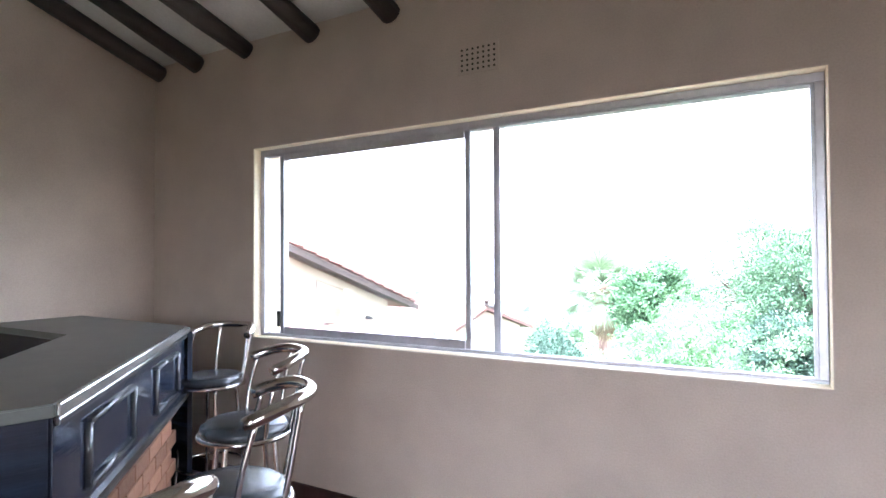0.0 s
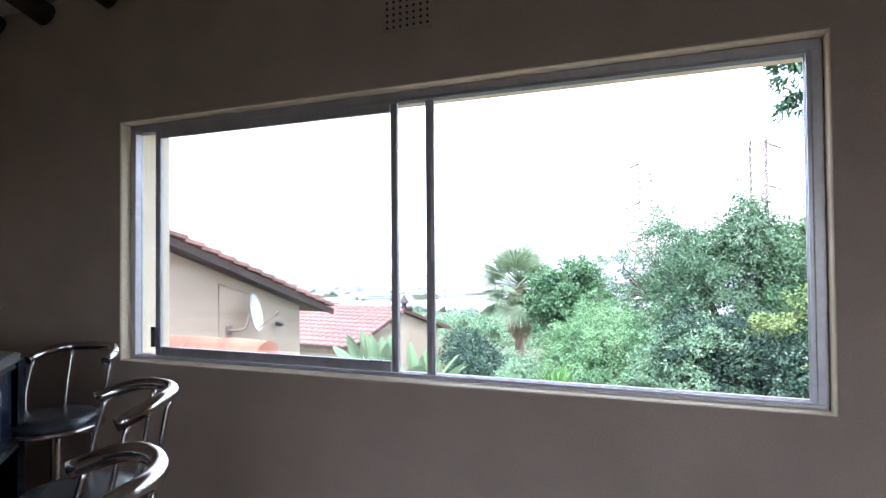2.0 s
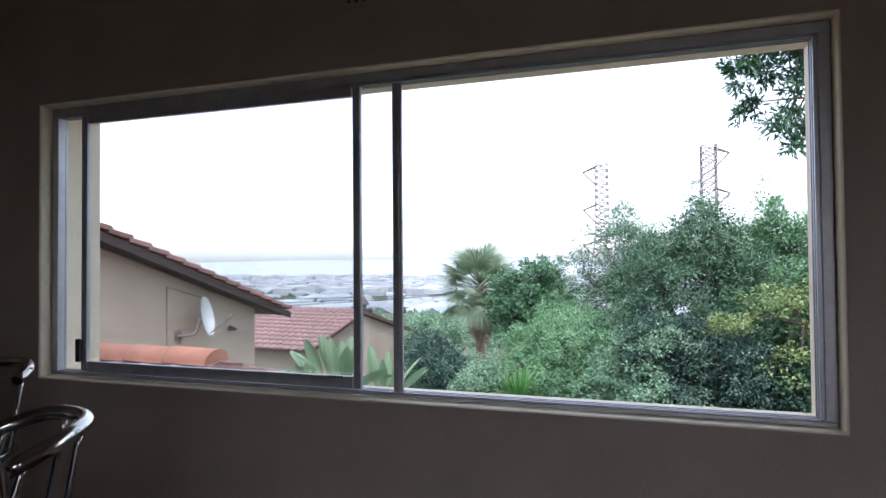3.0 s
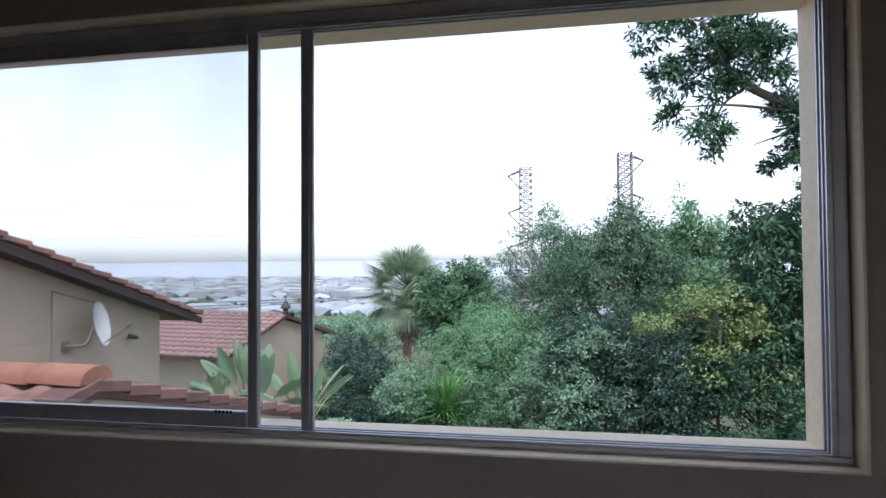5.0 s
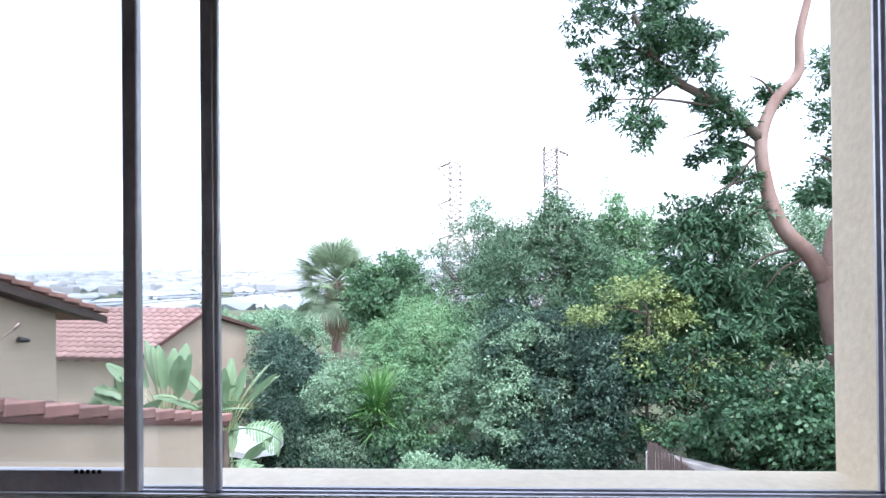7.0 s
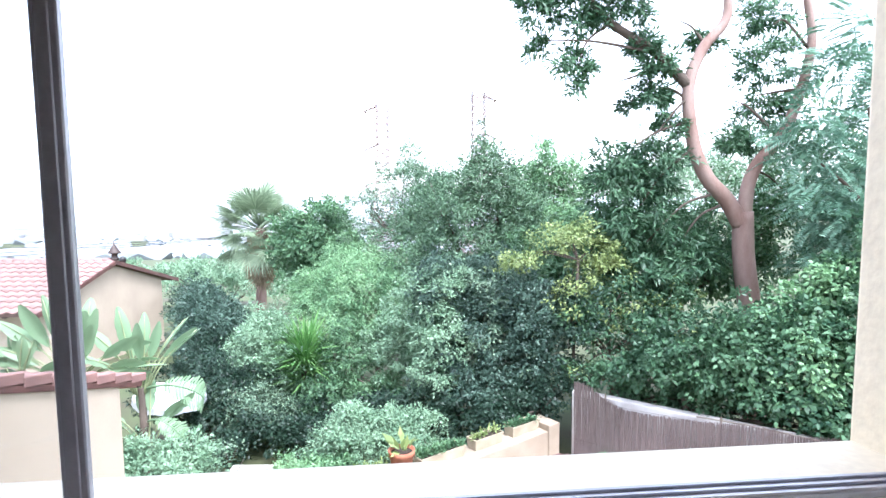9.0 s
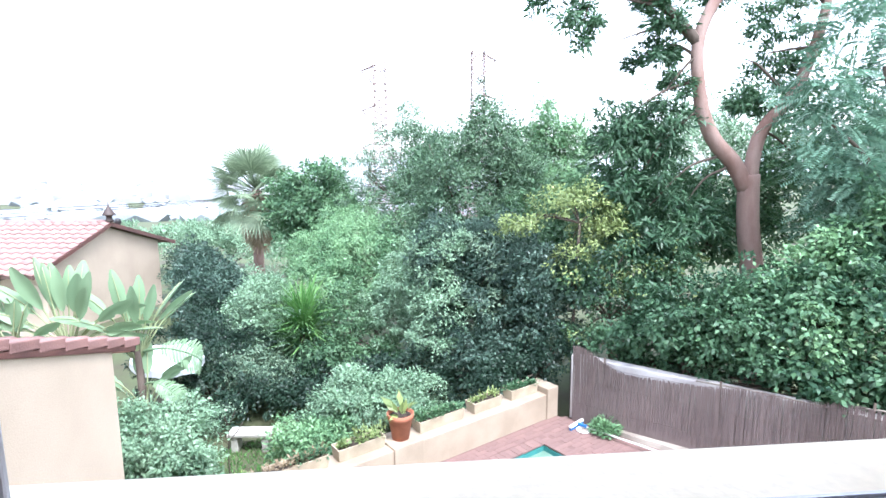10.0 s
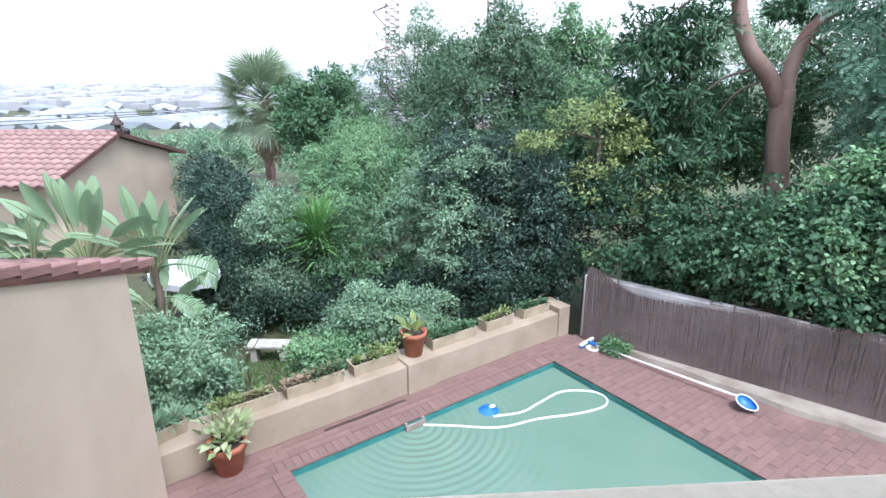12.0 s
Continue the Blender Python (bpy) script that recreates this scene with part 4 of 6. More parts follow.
def fence():
    f = thing("reed_fence", "weathered brown reed screen on thin poles", "fence")
    ln = 9.0
    m = Matrix.Translation(F0) @ Matrix.Rotation(radians(-40.9), 4, "Z")
    rng = random.Random(9)

    def top(s):
        return D + 1.24 + 0.05 * math.sin(s * 1.7 + 1) + 0.03 * math.sin(s * 5.1) - 0.17 * math.exp(-((s - 1.15) / 0.75) ** 4) + 0.10 * math.exp(-(s / 0.3) ** 2)

    bm = bmesh.new()
    s = 0.0
    while s < ln:
        w = rng.uniform(0.0045, 0.0075)
        y = rng.uniform(-0.002, 0.002)
        z1 = top(s) + rng.uniform(-0.03, 0.02)
        lean = rng.uniform(-0.02, 0.02)
        vs = []
        for z, dx in ((D - 0.01, 0), (z1, lean)):
            for ox, oy in ((0, -0.006), (w, -0.006), (w, 0.006), (0, 0.006)):
                vs.append(bm.verts.new(m @ Vector((s + ox + dx, y + oy, z))))
        for q in ((0, 1, 5, 4), (1, 2, 6, 5), (2, 3, 7, 6), (3, 0, 4, 7), (4, 5, 6, 7)):
            bm.faces.new([vs[k] for k in q])
        s += w * 0.82
    tagged(part("reeds", bm, M_REED, f), kind="stuff")
    for z in (0.35, 0.8, 1.12):
        bm = bmesh.new()
        tube(bm, [m @ Vector((ln * k / 40, -0.022, D + z + 0.012 * math.sin(k * 1.1))) for k in range(41)], 0.003, 4, False)
        part("binding_wire", bm, M_BARK2, f)
    for s in (0.55, 2.35, 4.2, 6.1, 8.0):
        bm = bmesh.new()
        tube(bm, [m @ Vector((s, 0.02, D)), m @ Vector((s, 0.02, top(s) + 0.10))], 0.016, 8)
        part("post", bm, M_BARK2, f)
    for z, s0, s1 in ((1.20, 2.0, ln), (1.30, 4.0, ln)):
        bm = bmesh.new()
        tube(bm, [m @ Vector((s0 + (s1 - s0) * k / 10, 0.03, D + z + 0.03 * math.sin(k * 1.3))) for k in range(11)], 0.014, 8)
        part("rail", bm, M_CONC, f)
    b = bmesh.new()
    box(b, -0.1, 9.0, 0.12, 0.30, -4.4, D + 1.17, m, 0.02)
    tagged(part("boundary_wall", b, M_PALEWALL), "weathered concrete boundary wall behind the reed fence", "wall", kind="structure")
    # rough concrete kerb at the foot of the screen
    b = bmesh.new()
    rows = []
    for k in range(25):
        s = 0.9 + 8.0 * k / 24
        w = 0.10 + 0.30 * min(1.0, max(0.0, (s - 0.9) / 2.5)) + 0.03 * math.sin(k * 1.9)
        rows.append([b.verts.new(m @ Vector((s, -w, D - 0.01))), b.verts.new(m @ Vector((s, -w + 0.03, D + 0.07 + 0.01 * math.sin(k)))), b.verts.new(m @ Vector((s, -0.012, D + 0.08))), b.verts.new(m @ Vector((s, -0.012, D - 0.01)))])
    for p, q in zip(rows, rows[1:]):
        for k in range(3):
            b.faces.new((p[k], p[k + 1], q[k + 1], q[k]))
    tagged(part("kerb", b, M_CONC), "rough concrete kerb along the fence foot", "kerb", kind="structure")


fence()


def pool_things():
    # skimmer lid on the paving, filed as a drain
    l = thing("floor_drain", "round white plastic skimmer lid on the paving", "drain", at=Matrix.Translation((5.35, 8.23, D + 0.008)))
    bm = bmesh.new()
    spin(bm, [(0.125, 0), (0.13, 0.012), (0.12, 0.018), (0.075, 0.016), (0.07, 0.010), (0.003, 0.010)], segs=24)
    part("ring", bm, M_PVC, l)
    bm = bmesh.new()
    spin(bm, [(0.06, 0.010), (0.058, 0.014), (0.003, 0.015)], segs=20)
    part("plug", bm, M_CONC, l, "grey centre plug")
    # pole with brush head
    p = thing("pool_brush", "white pole with a blue brush head lying on paving", "pool brush")
    a, b = Vector((5.30, 8.36, D + 0.05)), Vector((6.92, 6.44, D + 0.115))
    bm = bmesh.new()
    tube(bm, [a, b], 0.017, 10)
    part("pole", bm, M_PVC, p)
    m = Matrix.Translation(a) @ Matrix.Rotation(math.atan2(b.y - a.y, b.x - a.x), 4, "Z")
    bm = bmesh.new()
    box(bm, -0.06, 0.0, -0.22, 0.22, -0.005, 0.035, m, 0.01)
    part("brush_back", bm, M_PVC, p)
    bm = bmesh.new()
    box(bm, -0.05, -0.01, -0.21, 0.21, -0.045, -0.005, m)
    box(bm, -0.02, 0.16, -0.025, 0.025, -0.002, 0.04, m, 0.008)
    part("bristles", bm, M_BLUE, p, "blue bristles and socket")
    # leaf net
    n = thing("leaf_net", "blue leaf net with a white rim on the kerb", "pool net", at=pose(6.94, 6.29, D + 0.08, 18, -10, 40) @ Matrix.Scale(0.76, 4))
    bm = bmesh.new()
    ring = [(0.165 * math.cos(t) * (1 + 0.15 * math.sin(t)), 0.20 * math.sin(t), 0.06) for t in np.linspace(0, 2 * math.pi, 29)]
    tube(bm, ring, 0.013, 8, False)
    part("rim", bm, M_PVC, n)
    bm = bmesh.new()
    rows = []
    for j in range(6):
        q = j / 5
        rows.append([bm.verts.new((0.165 * math.cos(t) * (1 + 0.15 * math.sin(t)) * math.cos(q * 1.45), 0.20 * math.sin(t) * math.cos(q * 1.45), 0.06 - 0.12 * math.sin(q * 1.45))) for t in np.linspace(0, 2 * math.pi, 25)[:-1]])
    for r0, r1 in zip(rows, rows[1:]):
        for k in range(24):
            bm.faces.new((r0[k], r0[(k + 1) % 24], r1[(k + 1) % 24], r1[k])).smooth = True
    part("net_bag", bm, M_BLUE, n)
    # floating hose and cleaner
    h = thing("pool_hose", "white ribbed hose looping on the pool water", "hose")
    w = D - 0.098
    line = [(2.27, 6.40), (2.70, 6.35), (3.33, 6.27), (3.93, 6.43), (4.54, 6.52), (4.97, 6.67), (5.07, 6.90), (4.89, 7.08), (4.45, 7.10), (4.02, 6.82), (3.72, 6.61), (3.29, 6.53)]
    pts = curve_pts([(x + 0.03, y - 0.02, w) for x, y in line], 14)
    bm = bmesh.new()
    tube(bm, pts, [0.016 if k % 2 else 0.0135 for k in range(len(pts))], 8)
    part("hose", bm, M_PVC, h)
    c = thing("pool_cleaner", "blue pool cleaner under the hose end", "pool cleaner", at=pose(3.27, 6.68, D - 0.112, 0, 0, 20))
    bm = bmesh.new()
    spin(bm, [(0.02, -0.05), (0.19, -0.045), (0.20, -0.02), (0.13, 0.02), (0.05, 0.04), (0.02, 0.06)], segs=20)
    part("body", bm, M_BLUE, c)
    bm = bmesh.new()
    tube(bm, [(0, 0, 0.03), (0.05, 0.0, 0.06), (0.10, 0.0, 0.05)], 0.024, 8)
    part("neck", bm, M_PVC, c)
    # skimmer float box at the pool edge
    k = thing("skimmer_mouth", "white skimmer fitting at the pool edge", "skimmer", at=Matrix.Translation((2.17, 6.37, D - 0.05)) @ Matrix.Rotation(radians(31.8), 4, "Z"))
    bm = bmesh.new()
    box(bm, -0.16, 0.16, -0.06, -0.03, -0.12, 0.03, None, 0.006)
    box(bm, -0.16, -0.12, -0.03, 0.06, -0.10, 0.055, None, 0.006)
    box(bm, 0.12, 0.16, -0.03, 0.06, -0.10, 0.055, None, 0.006)
    part("frame", bm, M_CONC, k)
    # drain slot in the paving
    s = bmesh.new()
    a, b = Vector((0.95, 6.20, 0)), Vector((2.05, 6.86, 0))
    m = Matrix.Translation((*a.to_2d(), D)) @ Matrix.Rotation(math.atan2(b.y - a.y, b.x - a.x), 4, "Z")
    box(s, 0, (b - a).length, -0.022, 0.022, -0.004, 0.012, m, 0.003)
    tagged(part("drain_slot", s, M_TIMBER), "dark narrow drain slot in the paving", "drain")
    leafy("fence_plant", "low bright green clump growing at the fence foot", "plant", (5.70, 8.12, D), 1100, 0.27, 0.07, 0.04, G_BRIGHT, 21, 0.35, None, 0.7)


pool_things()


# ---- houses ----
def tile_mesh(name, w, l, h, material):
    """A double-roll roof tile: rises across its width, with a thick lower lip. Length along -y is downhill."""
    bm = bmesh.new()
    n = 8
    prof = [(-w / 2 + w * k / n, h * (0.5 - 0.5 * math.cos(2 * math.pi * k / n)) ** 0.8) for k in range(n + 1)]
    up = [bm.verts.new((x, l / 2, z)) for x, z in prof]
    dn = [bm.verts.new((x, -l / 2, z + 0.018)) for x, z in prof]
    lip = [bm.verts.new((x, -l / 2, z - 0.016)) for x, z in prof]
    for k in range(n):
        bm.faces.new((up[k], up[k + 1], dn[k + 1], dn[k])).smooth = True
        bm.faces.new((dn[k], dn[k + 1], lip[k + 1], lip[k]))
    return mesh_of(name, bm, material)


def slope_frame(origin, downhill, pitch):
    """A frame whose -y runs downhill along the roof and whose z stands off it."""
    d = Vector((*downhill, -pitch)).normalized()
    x = Vector((*downhill, 0)).cross(Vector((0, 0, 1))).normalized()
    z = x.cross(-d).normalized()
    if z.z < 0:
        x, z = -x, -z
    m = Matrix((x, -d, z)).transposed().to_4x4()
    m.translation = origin
    return m


def gable_wall(bm, x0, x1, y0, ya, y1, z0, za, pitch):
    """A wall in the plane across x, with a pointed top."""
    prof = [(y0, z0), (y1, z0), (y1, za - pitch * (y1 - ya)), (ya, za), (y0, za - pitch * (ya - y0))]
    a, b = [bm.verts.new((x0, y, z)) for y, z in prof], [bm.verts.new((x1, y, z)) for y, z in prof]
    bm.faces.new(a[::-1])
    bm.faces.new(b)
    for k in range(5):
        bm.faces.new((a[k], a[(k + 1) % 5], b[(k + 1) % 5], b[k]))


def slab(bm, x0, x1, ya, za, y1, z1, t):
    """A sloping roof slab from the ridge (ya, za) to the eave (y1, z1)."""
    v = [bm.verts.new((x, y, z)) for x in (x0, x1) for y, z in ((ya, za), (y1, z1), (y1, z1 - t), (ya, za - t))]
    for q in ((0, 1, 2, 3), (4, 5, 6, 7), (0, 1, 5, 4), (1, 2, 6, 5), (2, 3, 7, 6), (3, 0, 4, 7)):
        bm.faces.new([v[k] for k in q])


def wing():
    h = thing("house_wing", "cream plastered single-storey wing with tiled gable roof", "house")
    bm = bmesh.new()
    gable_wall(bm, -0.92, -0.68, 0.315, 1.98, 5.08, D - 0.6, 0.52, 0.315)
    box(bm, -5.0, -0.92, 4.84, 5.08, -4.6, -0.47)
    part("wall", bm, M_CREAM, h)
    bm = bmesh.new()
    slab(bm, -4.25, -0.70, 1.98, 0.606, 5.5, 0.606 - 0.315 * 3.52, 0.10)
    slab(bm, -4.25, -0.70, 1.98, 0.606, 0.30, 0.606 - 0.315 * 1.68, 0.10)
    roof = part("roof", bm, M_TILE2, h)
    bm = bmesh.new()
    slab(bm, -0.695, -0.655, 1.98, 0.576, 5.52, 0.576 - 0.315 * 3.54, 0.052)
    slab(bm, -0.695, -0.655, 1.98, 0.576, 0.30, 0.576 - 0.315 * 1.68, 0.052)
    part("barge_board", bm, M_OXIDE, h, "dark oxide red barge board")
    t = tile_mesh("tile", 0.30, 0.40, 0.05, M_TILE2)
    for j in range(10):
        for k in range(11):
            s = 0.18 + 0.345 * j
            y, z = 1.98 + s, 0.62 - 0.315 * s
            x = -0.96 - 0.30 * k
            piece("tile", t, roof, slope_frame((x, y, z), (0, 1), 0.25))
            if j < 5:
                piece("tile", t, roof, slope_frame((x, 1.98 - s, z), (0, -1), 0.25))
    # verge tiles: square-edged, stepping down the slope
    bm = bmesh.new()
    box(bm, -0.09, 0.09, -0.17, 0.18, -0.085, 0.004, None, 0.012)
    box(bm, -0.20, -0.05, -0.165, 0.175, -0.03, 0.001, None, 0.008)
    vt = mesh_of("verge_tile", bm, M_TILE)
    for j in range(11):
        s = 0.14 + 0.335 * j
        m = Matrix.Translation((-0.74, 1.98 + s, 0.656 - 0.315 * s)) @ Matrix.Rotation(-0.2, 4, "X")
        piece("verge_tile", vt, roof, m)
        if j < 5:
            piece("verge_tile", vt, roof, Matrix.Translation((-0.74, 1.98 - s, 0.656 - 0.315 * s)) @ Matrix.Rotation(0.2, 4, "X"))
    bm = bmesh.new()
    n = 8
    rings = [[bm.verts.new((x, 0.15 * math.cos(math.pi * k / n), 0.11 * math.sin(math.pi * k / n))) for k in range(n + 1)] for x in (-0.21, 0.21)]
    for k in range(n):
        bm.faces.new((rings[0][k], rings[0][k + 1], rings[1][k + 1], rings[1][k])).smooth = True
    bm.faces.new(rings[1])
    bm.faces.new(rings[0][::-1])
    rc = mesh_of("ridge_cap", bm, M_RIDGE)
    for k in range(9):
        piece("ridge_cap", rc, roof, Matrix.Translation((-0.88 - 0.40 * k, 1.98, 0.636)) @ Matrix.Rotation(0.03, 4, "Y"))
    bm = bmesh.new()
    tube(bm, [(-4.25, 5.56, -0.56), (-0.69, 5.56, -0.57)], 0.055, 8)
    part("gutter", bm, M_TIMBER, h, "dark gutter along the eave")


wing()


def neighbour():
    h = thing("neighbour_house", "beige plastered neighbouring house with dark tiled verge", "house")
    bm = bmesh.new()
    gable_wall(bm, -4.85, -4.6, -6.0, 0.42, 7.95, -5.4, 2.95, 0.325)
    box(bm, -9.0, -4.85, 7.7, 7.95, -5.4, 0.40)
    part("wall", bm, M_CREAM, h)
    bm = bmesh.new()
    slab(bm, -9, -4.33, 0.42, 3.10, 8.82, 3.10 - 0.325 * 8.4, 0.08)
    slab(bm, -9, -4.33, 0.42, 3.10, -6.5, 3.10 - 0.325 * 6.8, 0.08)
    roof = part("roof", bm, M_TILE2, h)
    bm = bmesh.new()
    slab(bm, -4.335, -4.30, 0.42, 3.08, 8.82, 3.08 - 0.325 * 8.4, 0.12)
    part("barge_board", bm, M_TIMBER, h, "dark barge board under the verge")
    bm = bmesh.new()
    slab(bm, -4.60, -4.335, 0.42, 3.0, 8.75, 3.0 - 0.325 * 8.25, 0.03)
    part("soffit", bm, M_TIMBER, h)
    bm = bmesh.new()
    box(bm, -0.12, 0.09, -0.21, 0.21, -0.03, 0.045, None, 0.012)
    vt = mesh_of("verge_tile", bm, M_TILE2)
    for j in range(24):
        s = 0.15 + 0.35 * j
        piece("verge_tile", vt, roof, Matrix.Translation((-4.36, 0.42 + s, 3.155 - 0.325 * s)) @ Matrix.Rotation(-0.20, 4, "X"))
    bm = bmesh.new()
    tube(bm, [(-4.59, 5.6, -2.0), (-4.59, 5.6, 1.05)], 0.010, 8)
    tube(bm, [(-4.585, 5.6, 1.05), (-4.585, 6.4, 0.83)], 0.008, 6)
    part("cable", bm, M_CONC, h, "thin cable conduit on the wall")


neighbour()


def satellite_dish():
    s = thing("satellite_dish", "pale satellite dish on a bent wall bracket", "satellite dish")
    c = Vector((-4.22, 6.12, 0.53))
    m = Matrix.Translation(c) @ Matrix.Rotation(radians(113), 4, "Z") @ Matrix.Rotation(radians(79), 4, "X")
    bm = bmesh.new()
    for shell, off in ((0, 0.0), (1, -0.012)):
        rings = []
        for j in range(1, 8):
            q = j / 7
            rings.append([bm.verts.new(m @ Vector((0.31 * q * math.cos(a), 0.34 * q * math.sin(a), 0.075 * q * q + off - 0.07))) for a in np.linspace(0, 2 * math.pi, 33)[:-1]])
        bm.faces.new(rings[0])
        for r0, r1 in zip(rings, rings[1:]):
            for k in range(32):
                bm.faces.new((r0[k], r0[(k + 1) % 32], r1[(k + 1) % 32], r1[k])).smooth = True
    part("reflector", bm, M_DISH, s)
    bm = bmesh.new()
    tube(bm, curve_pts([(-4.595, 5.84, 0.22), (-4.42, 5.90, 0.22), (-4.34, 5.98, 0.27), (-4.32, 6.07, 0.50)], 5), 0.022, 8)
    box(bm, -4.598, -4.575, 5.77, 5.91, 0.14, 0.30)
    part("bracket", bm, M_STEEL, s)
    bm = bmesh.new()
    tube(bm, [m @ Vector((0, -0.30, -0.03)), m @ Vector((0, -0.12, 0.34))], 0.010, 6)
    tube(bm, [m @ Vector((0, -0.13, 0.32)), m @ Vector((0, -0.06, 0.40))], 0.024, 8)
    part("feed_arm", bm, M_STEEL, s)
    l = thing("flood_light", "small dark floodlight on the neighbouring wall", "light", at=pose(-4.6, 7.12, 0.18))
    bm = bmesh.new()
    tube(bm, [(0.001, 0, 0), (0.10, 0.02, 0.02)], 0.014, 6)
    part("arm", bm, M_DISH, l)
    bm = bmesh.new()
    tube(bm, [(0.08, -0.05, 0.03), (0.13, 0.09, -0.01)], [0.045, 0.03], 10)
    part("lamp_head", bm, M_BLACK, l)


satellite_dish()

M_TILE3 = mat("faded_terracotta_tile", (0.29, 0.18, 0.16), (0.23, 0.14, 0.123), 2.0, 0.8, bump=0.3, per="object", vary=0.12)


def gable_house():
    h = thing("gable_house", "beige house with red tiled gable roof and finial", "house", at=Matrix.Translation((-8.73, 22.0, -0.03)) @ Matrix.Rotation(radians(-6), 4, "Z") @ Matrix.Translation((9.34, -22.0, 0)))
    X, YA, ZA, P = -9.34, 22.0, -0.98, 0.285
    bm = bmesh.new()
    gable_wall(bm, X - 0.25, X - 0.12, 18.45, YA, 25.6, -6.2, ZA - 0.05, P)
    box(bm, X - 9, X - 0.25, 18.45, 18.7, -6.2, ZA - P * 3.55 - 0.05)
    part("wall", bm, M_CREAM, h)
    bm = bmesh.new()
    slab(bm, X - 9, X + 0.03, YA, ZA + 0.12, 17.75, ZA + 0.12 - P * 4.25, 0.10)
    slab(bm, X - 9, X + 0.03, YA, ZA + 0.12, 26.75, ZA + 0.12 - P * 4.75, 0.10)
    roof = part("roof", bm, M_TILE3, h)
    bm = bmesh.new()
    slab(bm, X + 0.03, X + 0.09, YA, ZA + 0.14, 17.7, ZA + 0.14 - P * 4.3, 0.13)
    slab(bm, X + 0.03, X + 0.09, YA, ZA + 0.14, 26.8, ZA + 0.14 - P * 4.8, 0.16)
    part("barge_board", bm, M_OXIDE, h, "dark barge board")
    t = tile_mesh("tile", 0.36, 0.46, 0.07, M_TILE3)
    for j in range(11):
        for k in range(25):
            s = 0.2 + 0.395 * j
            piece("tile", t, roof, slope_frame((X - 0.13 - 0.36 * k, YA - s, ZA + 0.15 - P * s), (0, -1), 0.225))
    bm = bmesh.new()
    rings = [[bm.verts.new((x, 0.16 * math.cos(math.pi * k / 6), 0.12 * math.sin(math.pi * k / 6))) for k in range(7)] for x in (-0.23, 0.23)]
    for k in range(6):
        bm.faces.new((rings[0][k], rings[0][k + 1], rings[1][k + 1], rings[1][k])).smooth = True
    bm.faces.new(rings[1])
    bm.faces.new(rings[0][::-1])
    rc = mesh_of("ridge_cap", bm, M_TILE3)
    for k in range(20):
        piece("ridge_cap", rc, roof, Matrix.Translation((X - 0.2 - 0.44 * k, YA, ZA + 0.13)) @ Matrix.Rotation(0.03, 4, "Y"))
    bm = bmesh.new()
    box(bm, -0.05, 0.05, -0.25, 0.2, -0.06, 0.06)
    rf = mesh_of("rafter_end", bm, M_TIMBER)
    for k in range(14):
        piece("rafter_end", rf, roof, Matrix.Translation((X - 0.5 - 0.62 * k, 18.05, ZA - 0.06 - P * 3.95)))
    bm = bmesh.new()
    spin(bm, [(0.15, 0.0), (0.15, 0.08), (0.11, 0.11), (0.11, 0.24), (0.25, 0.27), (0.24, 0.30), (0.13, 0.46), (0.04, 0.60), (0.02, 0.68), (0.012, 0.80)], (X + 0.0, YA, ZA + 0.16), 8)
    part("finial", bm, M_TIMBER, h, "dark pointed roof finial")
    bm = bmesh.new()
    spin(bm, [(0.10, 0), (0.10, 0.22), (0.14, 0.25), (0.13, 0.40), (0.05, 0.46)], (X - 0.35, YA + 1.1, ZA + 0.05 - P * 1.1), 10)
    part("vent_pipe", bm, M_BLACK, h, "small dark vent cowl")


gable_house()


# ---- pylons and wires ----
def pylon(x, y, ztop, label, side):
    p = thing("pylon", label, "pylon", "power pylons")
    z0 = ground_z(x, y)
    H = ztop - z0

    def half(z):
        q = (z - z0) / H
        return 1.55 + 5.5 * max(0.0, 0.55 - q)

    bm = bmesh.new()
    lv = [z0 + H * k / 24 for k in range(25)]
    for za, zb in zip(lv, lv[1:]):
        a, b = half(za), half(zb)
        ca = [Vector((x + sx * a, y + sy * a, za)) for sx, sy in ((-1, -1), (1, -1), (1, 1), (-1, 1))]
        cb = [Vector((x + sx * b, y + sy * b, zb)) for sx, sy in ((-1, -1), (1, -1), (1, 1), (-1, 1))]
        for k in range(4):
            tube(bm, [ca[k], cb[k]], 0.11, 4, False)
            tube(bm, [ca[k], cb[(k + 1) % 4]], 0.11, 4, False)
            tube(bm, [ca[(k + 1) % 4], cb[k]], 0.11, 4, False)
            tube(bm, [cb[k], cb[(k + 1) % 4]], 0.11, 4, False)
    part("lattice_tower", bm, M_STEEL, p)
    for dz in (0.6, 9.8, 18.5):
        z = ztop - dz
        bm = bmesh.new()
        e = Vector((x + side * 4.4, y, z - 1.2))
        for q in ((x + side * 1.2, y - 1.2, z), (x + side * 1.2, y + 1.2, z), (x + side * 1.2, y, z - 4.6)):
            tube(bm, [q, e], 0.2, 4, False)
        tube(bm, [(x + side * 1.2, y, z - 2.2), e], 0.08, 4, False)
        part("cross_arm", bm, M_STEEL, p)
    return p


pylon(-0.1, 138, 24.4, "tall rusty lattice power pylon behind the trees", -1)
pylon(23.5, 138, 27.2, "second lattice power pylon, further along the line", 1)


